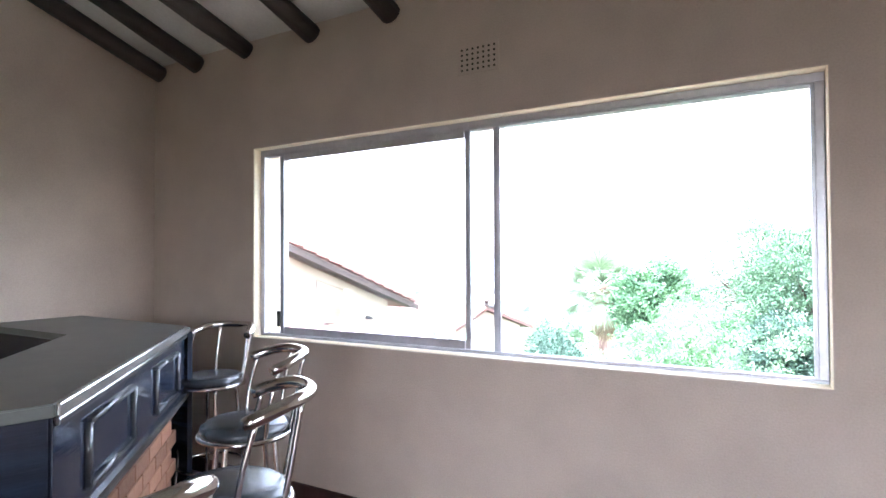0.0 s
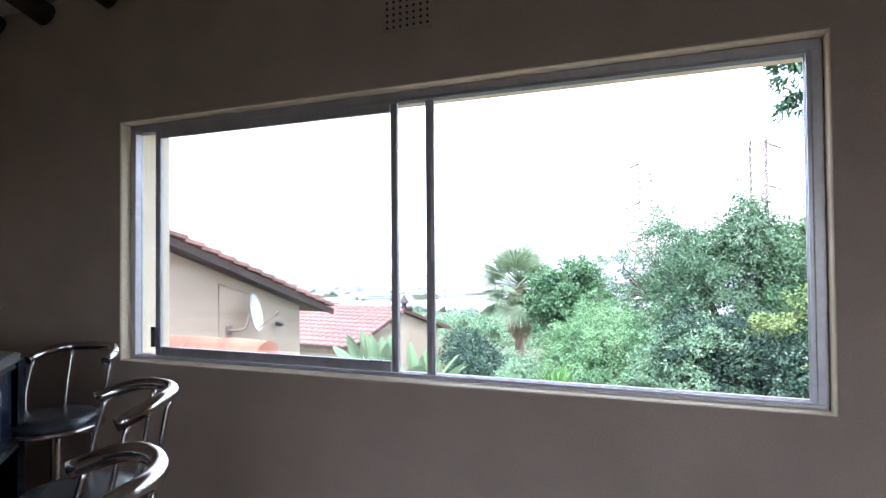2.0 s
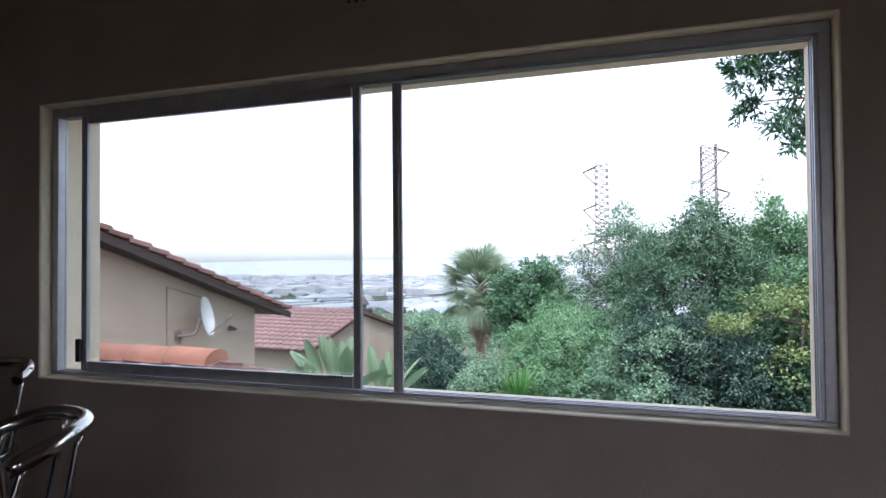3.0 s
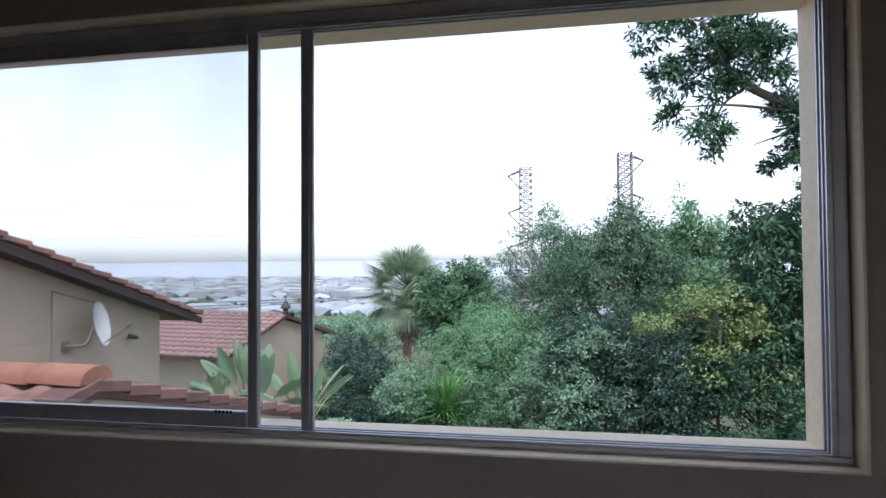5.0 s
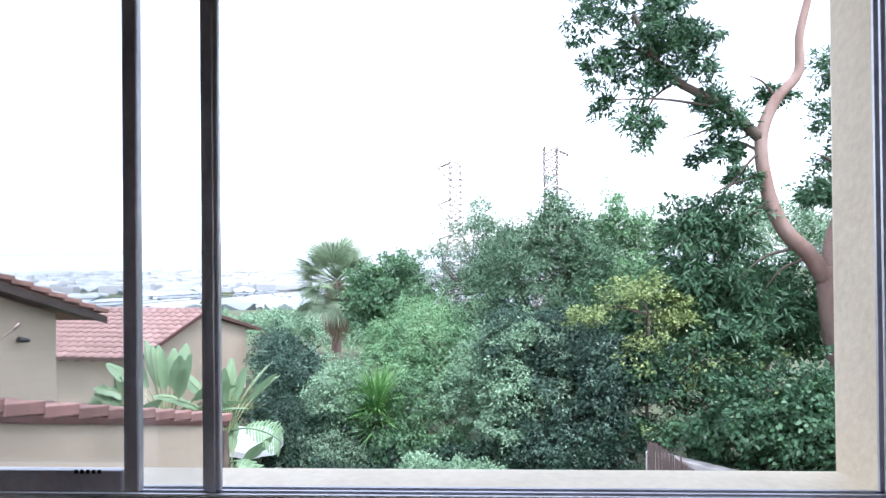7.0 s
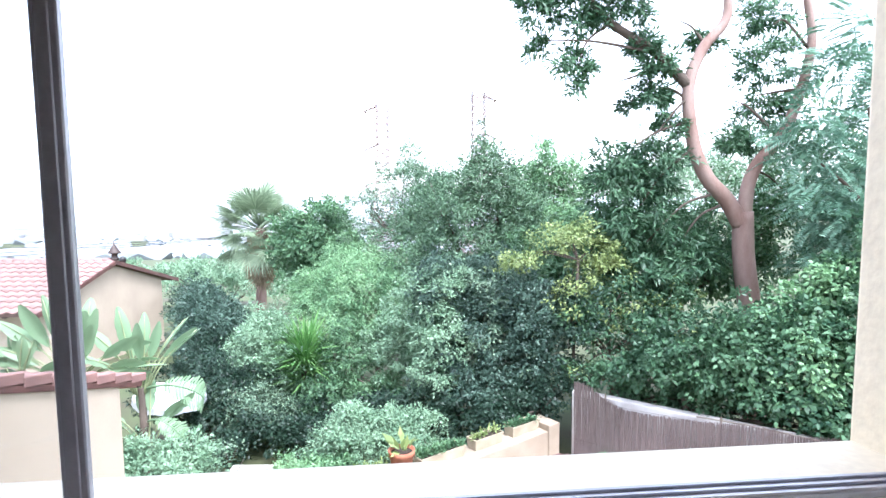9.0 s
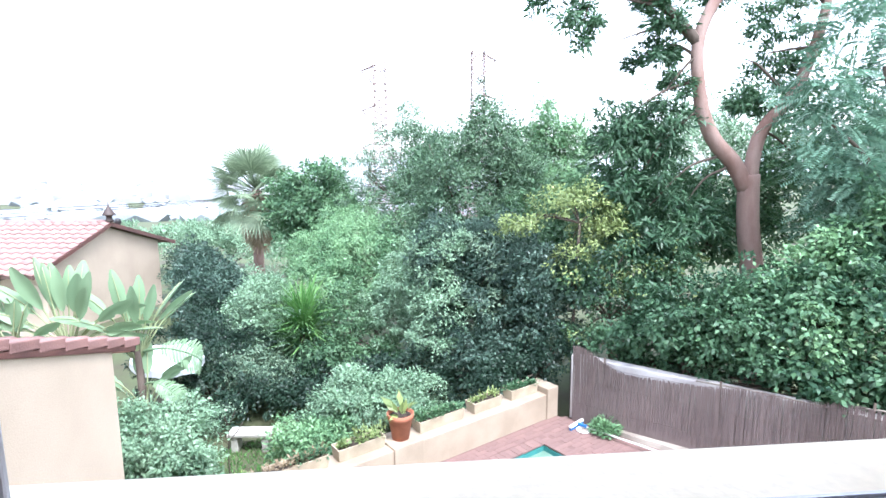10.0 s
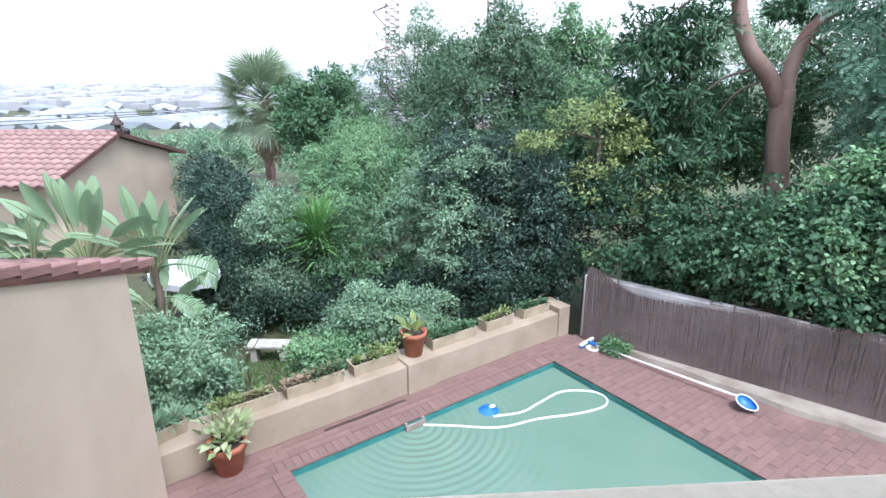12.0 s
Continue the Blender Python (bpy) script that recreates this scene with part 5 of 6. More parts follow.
def power_line():
    p = thing("power_line", "thin dark overhead wires across the valley", "wires")
    for za, zb in ((-3.4, -1.95), (-3.0, -1.85), (-2.5, -1.75)):
        bm = bmesh.new()
        s = (zb - za) / 22.0
        tube(bm, [(-95 + 12 * k, 60, za + s * (-95 + 12 * k + 40) - 0.9 + 0.0011 * (-95 + 12 * k + 30) ** 2 * 0.6) for k in range(10)], 0.045, 4, False)
        part("wire", bm, M_BLACK, p)
    for za in (8.1, 17.0):
        bm = bmesh.new()
        tube(bm, [(-260 + 10.0 * k, 138, za + 1.0 * (k / 25) + 0.0004 * (k - 12) ** 2 * 10) for k in range(26)], 0.05, 4, False)
        part("wire", bm, M_STEEL, p)


power_line()


# ---- garden plants ----
def yucca():
    t = thing("yucca", "spiky green yucca rosette in the garden", "yucca", at=Matrix.Translation((-0.01, 12.6, -2.7)) @ Matrix.Scale(1.3, 4))
    bm = bmesh.new()
    tube(bm, [(0, 0, -1.5), (0.03, 0, -0.6), (0, 0, 0.2)], [0.13, 0.11, 0.1], 8)
    part("trunk", bm, M_BARK2, t)
    rng = np.random.default_rng(3)
    # Upper leaves are fresh green, the hanging lower ones a darker green.
    for name, n, lo, hi, mt in (("foliage", 620, 0.1, 1.4, G_FRESH), ("lower_foliage", 520, -1.3, 0.05, G_TALL)):
        a, e = rng.uniform(0, 2 * np.pi, n), rng.uniform(lo, hi, n)
        d = np.stack([np.cos(a) * np.cos(e), np.sin(a) * np.cos(e), np.sin(e)], 1)
        pos = d * 0.06 + np.stack([np.zeros(n), np.zeros(n), rng.uniform(-0.25, 0.25, n) + (0.1 if lo > 0 else -0.3)], 1)
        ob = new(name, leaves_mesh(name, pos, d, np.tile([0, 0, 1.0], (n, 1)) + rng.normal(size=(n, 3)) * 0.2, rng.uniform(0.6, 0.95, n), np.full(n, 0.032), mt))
        ob.parent = t


yucca()


def paddle_mesh(name, length, width, bend, face, seed):
    """A long-stalked paddle leaf from the origin along +z, arching to +x; face turns the blade from across the arch (0) to in its plane (pi/2)."""
    rng = random.Random(seed)
    bm = bmesh.new()
    n = 12

    def at(q):
        return Vector((bend * q * q * length, 0, length * (q - 0.35 * bend * q ** 3)))

    tube(bm, [at(0.95 * k / 9) for k in range(10)], [0.021 - 0.0017 * k for k in range(10)], 6)
    stalk_faces = len(bm.faces)
    rows = []
    for k in range(n + 1):
        q = 0.47 + 0.53 * k / n
        p = at(q)
        tang = (at(q + 0.01) - p).normalized()
        across = Vector((0, 1, 0))
        up = across.cross(tang)
        side, lift = across * math.cos(face) + up * math.sin(face), up * math.cos(face) - across * math.sin(face)
        w = width * 0.5 * math.sin(math.pi * (k + 0.35) / (n + 0.7)) ** 0.7
        torn = [1 - (0.45 * rng.random() if rng.random() < 0.16 else 0.06 * rng.random()) for _ in range(2)]
        rows.append([bm.verts.new(p + side * (w * f * (torn[0] if f < -0.9 else torn[1] if f > 0.9 else 1)) + lift * (0.30 * w * abs(f) + 0.012)) for f in (-1.0, -0.5, 0.0, 0.5, 1.0)])
    for a, b in zip(rows, rows[1:]):
        for k in range(4):
            bm.faces.new((a[k], a[k + 1], b[k + 1], b[k])).smooth = True
    me = mesh_of(name, bm, G_PADDLE)
    me.materials.append(G_STALK)
    for k, f in enumerate(me.polygons):
        f.material_index = 1 if k < stalk_faces else 0
    return me


def split_leaf_mesh(name, length, width, material, seed):
    """A large arching leaf that the wind has torn into strips along the midrib."""
    rng = random.Random(seed)
    bm = bmesh.new()

    def at(q):
        a = -0.35 + 2.3 * q
        return Vector((length * 0.45 * (math.sin(0.35) + math.sin(a) * 0.95 + 0.35 * q), 0, length * 0.5 * (math.cos(a) - math.cos(0.35) + 0.75 * min(q, 0.35))))

    tube(bm, [at(k / 12) for k in range(13)], [0.028 - 0.0018 * k for k in range(13)], 6)
    n = 17
    for s in (-1, 1):
        for k in range(n):
            q0, q1 = 0.26 + 0.74 * k / n, 0.26 + 0.74 * (k + rng.uniform(0.72, 0.97)) / n
            p, p2 = at(q0), at(q1)
            w = width * 0.5 * math.sin(math.pi * (k + 0.9) / (n + 0.8)) ** 0.55 * rng.uniform(0.86, 1.04)
            tang = (p2 - p).normalized() * w * 0.3
            dz = Vector((0, 0, -w * rng.uniform(0.12, 0.4)))
            m0, m1 = p + Vector((0, s * w * 0.55, 0)) + tang * 0.6, p2 + Vector((0, s * w * 0.55, 0)) + tang * 0.6
            e0, e1 = p + Vector((0, s * w, 0)) + tang + dz, p2.lerp(p, 0.3) + Vector((0, s * w, 0)) + tang + dz
            v = [bm.verts.new(x) for x in (p, p2, m1, m0, e1, e0)]
            bm.faces.new((v[0], v[1], v[2], v[3])).smooth = True
            bm.faces.new((v[3], v[2], v[4], v[5])).smooth = True
    return mesh_of(name, bm, material)


def strelitzia(at, spread, count, seed, length, label, turn=0.0):
    """Leaves in one upright fan that opens to both sides by spread (radians)."""
    s = thing("strelitzia", label, "plant", at=Matrix.Translation(at) @ Matrix.Rotation(turn, 4, "Z"))
    rng = random.Random(seed)
    wide = 0.20 * length ** 0.5
    upright = [paddle_mesh("leaf", length, wide * f, b, 0.15, k) for k, (b, f) in enumerate(((0.04, 1.0), (0.10, 0.9), (0.16, 1.1)))]
    arching = [paddle_mesh("leaf", length, wide * f, b, c, 10 + k) for k, (b, c, f) in enumerate(((0.22, 1.0, 1.0), (0.36, 0.8, 0.9), (0.5, 1.15, 0.8)))]
    for k in range(count):
        q = -1 + 2 * (k + 0.5) / count
        outer = abs(q) > 0.45
        if outer:
            turn_z = (0 if q > 0 else math.pi) + rng.uniform(-0.5, 0.5)
        else:
            turn_z = math.pi / 2 * rng.choice((-1, 1)) + rng.uniform(-0.5, 0.5)
        m = (Matrix.Translation((q * 0.10, rng.uniform(-0.06, 0.06), 0)) @ Matrix.Rotation(rng.uniform(-0.16, 0.2), 4, "X") @ Matrix.Rotation(q * spread + rng.uniform(-0.05, 0.05), 4, "Y")
             @ Matrix.Scale(rng.uniform(0.85, 1.08) * (1 - 0.14 * abs(q)), 4) @ Matrix.Rotation(turn_z, 4, "Z"))
        piece("leaf", rng.choice(arching if outer else upright), s, m)
    bm = bmesh.new()
    zb = -(at[2] + 4.0)
    tube(bm, [(0, 0, zb), (0.03, 0, zb * 0.5), (0, 0, 0.12)], [0.11, 0.08, 0.05], 9)
    part("stem", bm, M_BARK2, s)
    return s


strelitzia((-3.16, 8.74, -1.60), 1.2, 24, 1, 1.62, "giant bird-of-paradise plant with a fan of paddle leaves")
strelitzia((-2.2, 8.95, -1.85), 0.38, 11, 2, 1.6, "tall bird-of-paradise plant with upright paddle leaves", 0.5)
torn = strelitzia((-2.12, 8.9, -2.75), 0.45, 6, 4, 1.3, "young bird-of-paradise plant with a torn arching leaf", 0.3)
torn_leaf = split_leaf_mesh("torn_leaf", 1.15, 0.62, G_PADDLE, 6)
piece("torn_leaf", torn_leaf, torn, Matrix.Translation((0.0, 0.1, 0.98)) @ Matrix.Rotation(-0.3, 4, "Z") @ Matrix.Rotation(0.85, 4, "X"))
piece("torn_leaf", torn_leaf, torn, Matrix.Translation((0.02, -0.04, 0.45)) @ Matrix.Rotation(-0.7, 4, "Z") @ Matrix.Rotation(0.5, 4, "X") @ Matrix.Scale(0.7, 4))
strelitzia((-3.95, 8.67, -1.62), 1.25, 17, 5, 1.05, "low spreading bird-of-paradise plant beside the wall", -0.3)


def sapling():
    t = thing("sapling", "thin bare-stemmed sapling on the lawn", "sapling")
    bm = bmesh.new()
    tube(bm, curve_pts([(-0.42, 7.75, -3.9), (-0.46, 7.75, -3.2), (-0.44, 7.78, -2.7), (-0.52, 7.8, -2.35)], 4), [0.014 - 0.0007 * k for k in range(13)], 6)
    for dx, dz, z in ((0.22, 0.3, -2.85), (-0.2, 0.28, -2.9), (0.12, 0.25, -2.6)):
        tube(bm, curve_pts([(-0.45, 7.77, z), (-0.45 + dx * 0.6, 7.79, z + dz * 0.5), (-0.45 + dx, 7.8, z + dz)], 3), 0.006, 5)
    part("trunk", bm, M_BARK2, t)
    crown("foliage", [(-0.4, 7.8, -2.45, 0.25, 0.2, 0.25), (-0.6, 7.8, -2.6, 0.18, 0.15, 0.15)], 26, 6, 0.08, 0.05, 0.022, G_GREY, t, 91)


sapling()


def umbrella():
    u = thing("patio_umbrella", "white canvas patio umbrella among the plants", "umbrella", at=pose(-2.62, 10.8, -4.2, 6, 5, 20))
    bm = bmesh.new()
    tube(bm, [(0, 0, 0), (0, 0, 1.95)], 0.025, 8)
    part("pole", bm, M_BARK2, u)
    bm = bmesh.new()
    topv = bm.verts.new((0, 0, 1.95))
    ring = [bm.verts.new((0.68 * math.cos(a), 0.68 * math.sin(a), 1.72 + (0.0 if k % 2 == 0 else 0.05))) for k, a in enumerate(np.linspace(0, 2 * math.pi, 17)[:-1])]
    low = [bm.verts.new((v.co.x * 1.01, v.co.y * 1.01, v.co.z - 0.13)) for v in ring]
    for k in range(16):
        bm.faces.new((topv, ring[k], ring[(k + 1) % 16]))
        bm.faces.new((ring[k], low[k], low[(k + 1) % 16], ring[(k + 1) % 16]))
    part("canopy", bm, M_CLOTH, u)


umbrella()


def bench():
    b = thing("garden_bench", "plain pale stone bench on the lawn", "bench", at=pose(-0.55, 9.45, -3.88, 0, 0, -5))
    bm = bmesh.new()
    box(bm, -0.40, 0.40, -0.17, 0.17, 0.31, 0.37, None, 0.012)
    part("seat_slab", bm, M_STONE, b)
    for x in (-0.28, 0.28):
        bm = bmesh.new()
        box(bm, x - 0.06, x + 0.06, -0.13, 0.13, 0.0, 0.31, None, 0.012)
        part("leg", bm, M_STONE, b)


bench()


def fan_palm():
    t = thing("fan_palm", "tall fan palm with hanging dry fronds", "palm tree")
    base, top = Vector((-3.93, 24.89, ground_z(-3.88, 24.89))), Vector((-3.8, 24.89, 0.2))
    bm = bmesh.new()
    k = 18
    tube(bm, [base.lerp(top, j / k) for j in range(k + 1)], [0.24 - 0.003 * j + (0.018 if j % 2 else 0) for j in range(k + 1)], 10)
    part("trunk", bm, M_BARK, t)
    rng = np.random.default_rng(8)

    def frond(name, material, droop, reach):
        nseg = 24
        pos, tip, nor, ln = [], [], [], []
        for i in range(nseg):
            a = -1.9 + 3.8 * i / (nseg - 1)
            d = np.array([math.cos(a), math.sin(a), -droop * abs(a) * 0.25])
            pos.append((reach, 0, 0))
            tip.append(d)
            nor.append((0, 0, 1.0))
            ln.append(0.95 - 0.10 * abs(a))
        me = leaves_mesh(name, np.array(pos, float), np.array(tip), np.array(nor) + rng.normal(size=(nseg, 3)) * 0.15, np.array(ln), np.full(nseg, 0.055), material)
        return me

    live, dead = frond("frond", G_PALM, 0.6, 1.1), frond("dry_frond", G_DRY, 1.5, 0.4)
    bmp = bmesh.new()
    tube(bmp, [(0, 0, 0), (1.12, 0, 0)], 0.022, 5)
    stalk = mesh_of("stalk", bmp, G_PALM)
    for i in range(96):
        a, e = rng.uniform(0, 2 * np.pi), rng.uniform(-0.9, 1.45)
        m = Matrix.Translation(top + Vector((0, 0, -0.15 + 0.2 * e))) @ Matrix.Rotation(a, 4, "Z") @ Matrix.Rotation(-e, 4, "Y") @ Matrix.Rotation(rng.uniform(-0.5, 0.5), 4, "X") @ Matrix.Scale(rng.uniform(0.9, 1.35), 4)
        f = piece("frond", live, t, m)
        piece("stalk", stalk, f, Matrix())
    for i in range(95):
        a, e = rng.uniform(0, 2 * np.pi), rng.uniform(-1.5, -0.95)
        m = Matrix.Translation(top + Vector((0, 0, 0.1 - 1.7 * rng.random()))) @ Matrix.Rotation(a, 4, "Z") @ Matrix.Rotation(-e, 4, "Y") @ Matrix.Rotation(rng.uniform(-0.6, 0.6), 4, "X") @ Matrix.Scale(rng.uniform(0.8, 1.2), 4)
        piece("dry_frond", dead, t, m)


fan_palm()


# ---- trees and shrubs ----
def gz(x, y):
    return ground_z(x, y) - 0.05


def shrub(label, blobs, clumps, per, size, length, width, leafm, seed, category="shrub", name="shrub", **kw):
    b = blobs[0]
    base = (b[0], b[1], gz(b[0], b[1]))
    fork = (b[0] + 0.05, b[1], max(b[2] - b[5] * 0.5, base[2] + 0.3))
    return tree(name, label, base, fork, blobs, clumps, per, size, length, width, leafm, seed, kw.pop("r0", 0.06), category=category, **kw)


tree("round_tree", "dense round dark green tree beside the palm", (-0.81, 20.9, gz(-0.81, 20.9)), (-0.81, 20.9, -1.68),
     [(-0.85, 20.97, -0.09, 1.45, 1.4, 1.35), (-0.21, 20.73, -0.59, 1.1, 1.1, 1.1), (-1.4, 20.97, -0.79, 1.1, 1.1, 1.0), (-0.71, 20.9, -1.68, 1.3, 1.2, 1.0)], 620, 30, 0.24, 0.17, 0.075, G_MID, 31)
tree("feathery_tree", "tall sparse grey-green tree with airy twigs", (2.41, 18.93, gz(2.41, 18.93)), (2.41, 18.93, -0.08),
     [(2.32, 19.01, 1.61, 1.0, 0.9, 1.3), (2.92, 19.01, 2.21, 0.8, 0.8, 1.1), (1.42, 19.02, 0.92, 0.9, 0.8, 0.9), (2.81, 18.94, 0.52, 1.2, 1.0, 1.0), (2.9, 19.5, 0.4, 1.2, 1.0, 1.3), (1.4, 19.5, -0.3, 1.2, 1.0, 1.0), (1.9, 18.6, -1.3, 1.2, 0.9, 1.0), (2.9, 19.5, 1.9, 0.9, 0.8, 1.2)], 820, 18, 0.24, 0.10, 0.042, G_GREY, 32, 0.05, core=0.15, count=22)
tree("tall_tree", "tall broad grey-green tree behind the shrubs", (4.64, 14.98, gz(4.64, 14.98)), (4.64, 14.98, -1.84),
     [(4.8, 15.12, 1.64, 1.0, 1.0, 1.35), (3.94, 14.93, 0.55, 1.2, 1.1, 1.4), (5.54, 14.84, 0.35, 1.0, 1.0, 1.5), (3.23, 14.61, -0.94, 1.2, 1.1, 1.2), (4.81, 14.24, -1.24, 1.4, 1.1, 1.3), (3.7, 17.5, 1.3, 1.0, 0.9, 1.1), (3.0, 16.6, 0.1, 1.1, 1.0, 1.3), (5.4, 15.6, -0.6, 1.0, 0.9, 1.4)], 2150, 28, 0.22, 0.11, 0.04, G_TALL, 33)
tree("slender_tree", "upright bright green tree with feathery tips", (7.02, 16.78, gz(7.02, 16.78)), (7.02, 16.78, -1.26),
     [(7.08, 16.9, 1.63, 0.8, 0.8, 1.45), (6.44, 17.1, 1.13, 0.7, 0.7, 1.5), (7.83, 16.84, 1.03, 0.9, 0.9, 1.5), (7.12, 16.63, -0.26, 1.6, 1.2, 1.4)], 1000, 26, 0.2, 0.13, 0.04, G_BRIGHT, 34)
tree("back_tree", "pale feathery tree far behind the fence", (10.44, 14.75, gz(10.44, 14.75)), (10.44, 14.75, -1.04),
     [(10.25, 14.87, 1.54, 1.8, 1.4, 1.4), (12.04, 14.79, 1.74, 1.6, 1.4, 1.6), (9.2, 13.89, -0.24, 1.6, 1.2, 1.6)], 700, 26, 0.25, 0.12, 0.04, G_SILVER, 35)
tree("screen_tree", "dark tree filling the gap behind the fence", (7.91, 11.99, gz(7.91, 11.99)), (7.91, 11.99, -2.02),
     [(7.73, 12.25, -0.62, 1.7, 1.2, 1.6), (9.7, 11.59, -0.52, 1.5, 1.2, 1.8), (11.68, 10.98, 0.58, 1.7, 1.3, 2.6), (6.13, 12.3, -1.02, 1.2, 1.0, 1.6)], 1200, 26, 0.25, 0.13, 0.06, G_MID, 36)


def forked_tree():
    """The big tree behind the fence: a leaning trunk in two limbs, with long leaves in whorls."""
    t = thing("forked_tree", "large tree with smooth reddish trunk forking in two", "tree")
    Y = 9.8
    bm = bmesh.new()
    tube(bm, curve_pts([(9.5, Y, -4.16), (9.38, Y, -1.5), (9.25, Y, -0.69), (9.1, Y, 0.2), (9.05, Y, 1.12)], 5), [0.235 - 0.002 * k for k in range(21)], 14)
    part("trunk", bm, M_BARK, t)
    bm = bmesh.new()
    tube(bm, curve_pts([(9.02, Y, 0.85), (8.7, Y, 1.35), (8.27, Y, 1.8), (7.98, Y, 2.45), (7.84, Y, 3.51), (8.11, Y, 4.27), (8.55, Y, 4.81), (8.59, Y, 5.56), (8.88, Y, 6.67)], 5), [0.168 - 0.0026 * k for k in range(41)], 12)
    part("limb", bm, M_BARK, t)
    bm = bmesh.new()
    tube(bm, curve_pts([(9.07, Y, 0.85), (9.12, Y, 1.55), (9.3, Y, 2.05), (9.82, Y, 2.65), (10.15, Y, 3.5), (10.33, Y, 4.48), (10.17, Y, 5.56), (10.45, Y, 6.67)], 5), [0.145 - 0.0024 * k for k in range(36)], 12)
    part("limb", bm, M_BARK, t)
    bm = bmesh.new()
    tube(bm, curve_pts([(7.84, Y, 3.55), (7.16, Y, 4.17), (6.25, Y, 4.71), (5.81, Y, 5.24), (5.44, Y - 0.1, 5.96)], 5), [0.11 - 0.0035 * k for k in range(21)], 9)
    part("branch", bm, M_BARK2, t)
    rng = random.Random(4)
    for s, e in (((7.11, 4.17), (5.02, 4.32)), ((6.28, 4.71), (5.55, 3.76)), ((5.86, 5.14), (4.71, 5.24)), ((7.89, 3.4), (7.11, 2.58)), ((7.89, 2.89), (6.69, 2.38)), ((7.84, 3.3), (6.8, 3.3)), ((8.0, 2.38), (7.01, 1.25)), ((8.36, 1.46), (7.11, 0.54)), ((9.61, 2.69), (8.99, 3.3)), ((10.03, 3.5), (9.3, 3.4)), ((10.24, 4.32), (9.51, 4.73)), ((9.2, 1.97), (10.03, 1.56)), ((8.57, 1.25), (7.74, 0.23)), ((8.15, 4.32), (7.74, 4.83)), ((7.42, 3.91), (6.38, 3.6))):
        b = bmesh.new()
        a, c = Vector((s[0], Y, s[1])), Vector((e[0], Y + rng.uniform(-0.3, 0.3), e[1]))
        mid = a.lerp(c, 0.5) + Vector((rng.uniform(-0.15, 0.15), 0, rng.uniform(-0.05, 0.3)))
        tube(b, curve_pts([a, mid, c], 5), [0.035 - 0.0025 * k for k in range(11)], 6)
        part("twig", b, M_BARK2, t)
    high = [(4.5, Y, 5.7, 0.4, 0.4, 0.4), (5.0, Y, 6.15, 0.5, 0.5, 0.4), (5.9, Y, 5.85, 0.5, 0.45, 0.4), (6.7, Y, 5.5, 0.4, 0.4, 0.35), (6.3, Y, 6.3, 0.5, 0.5, 0.35), (7.0, Y + 0.1, 4.2, 0.3, 0.3, 0.35), (7.3, Y + 0.2, 3.3, 0.3, 0.3, 0.4), (4.97, Y, 4.78, 0.42, 0.4, 0.45), (5.55, Y, 5.19, 0.5, 0.5, 0.5), (6.22, Y, 5.29, 0.45, 0.45, 0.4), (6.54, Y, 4.88, 0.4, 0.4, 0.4), (4.97, Y, 4.17, 0.28, 0.3, 0.28), (5.49, Y, 3.86, 0.36, 0.3, 0.36), (5.7, Y, 3.5, 0.2, 0.2, 0.25), (5.75, Y, 4.63, 0.35, 0.3, 0.3),
            (7.27, Y, 3.76, 0.4, 0.4, 0.45), (7.11, Y + 0.2, 3.09, 0.45, 0.4, 0.5), (7.53, Y + 0.1, 2.58, 0.35, 0.35, 0.4), (6.38, Y + 0.2, 2.33, 0.22, 0.2, 0.3)]
    low = [(6.69, 10.2, 1.56, 0.6, 0.6, 0.8), (7.21, 10.4, 1.46, 0.8, 0.7, 1.0), (6.59, 10.1, 0.64, 0.7, 0.6, 0.7), (7.53, 10.2, 0.44, 0.9, 0.7, 0.7), (7.11, 10.0, -0.28, 0.9, 0.6, 0.5), (8.05, 9.9, 0.03, 0.6, 0.5, 0.5)]
    right = [(9.56, Y + 0.3, 3.91, 0.5, 0.5, 0.6), (9.61, Y + 0.4, 3.09, 0.45, 0.4, 0.5), (9.2, Y + 0.5, 2.38, 0.35, 0.35, 0.5), (9.61, Y + 0.4, 4.93, 0.5, 0.5, 0.5), (8.21, Y + 0.2, 4.37, 0.3, 0.3, 0.3)]
    crown("foliage", high, 350, 34, 0.155, 0.15, 0.045, G_DARK, t, 41, 0.3, 0.25)
    crown("foliage", low, 430, 26, 0.18, 0.185, 0.042, G_DARK, t, 42, 0.45, 0.4)
    crown("foliage", right, 160, 34, 0.16, 0.125, 0.042, G_GLOSSY, t, 43, 0.3, 0.3)


forked_tree()

shrub("yellow-green shrub with spreading side branches", [(5.67, 9.84, 0.44, 0.7, 0.5, 0.45), (4.67, 9.78, 0.19, 0.55, 0.35, 0.16), (6.22, 9.89, -0.11, 0.6, 0.45, 0.4), (5.32, 9.77, 0.69, 0.45, 0.4, 0.3), (5.51, 9.71, -0.5, 0.35, 0.3, 0.3), (6.6, 10.2, -0.45, 0.5, 0.4, 0.35), (4.5, 10.0, 0.05, 0.5, 0.3, 0.14)], 280, 18, 0.16, 0.075, 0.038, G_YELLOW, 51, core=0.1, count=10, r0=0.03)
bluish = shrub("dense dark blue-green shrub behind the garden wall", [(3.98, 11.24, -1.61, 1.1, 0.9, 1.1), (3.39, 11.5, -0.72, 0.9, 0.8, 0.8), (4.39, 11.46, -0.52, 0.9, 0.8, 0.7), (3.76, 10.84, -2.5, 1.0, 0.7, 0.9)], 1150, 28, 0.17, 0.085, 0.04, G_BLUE, 52)
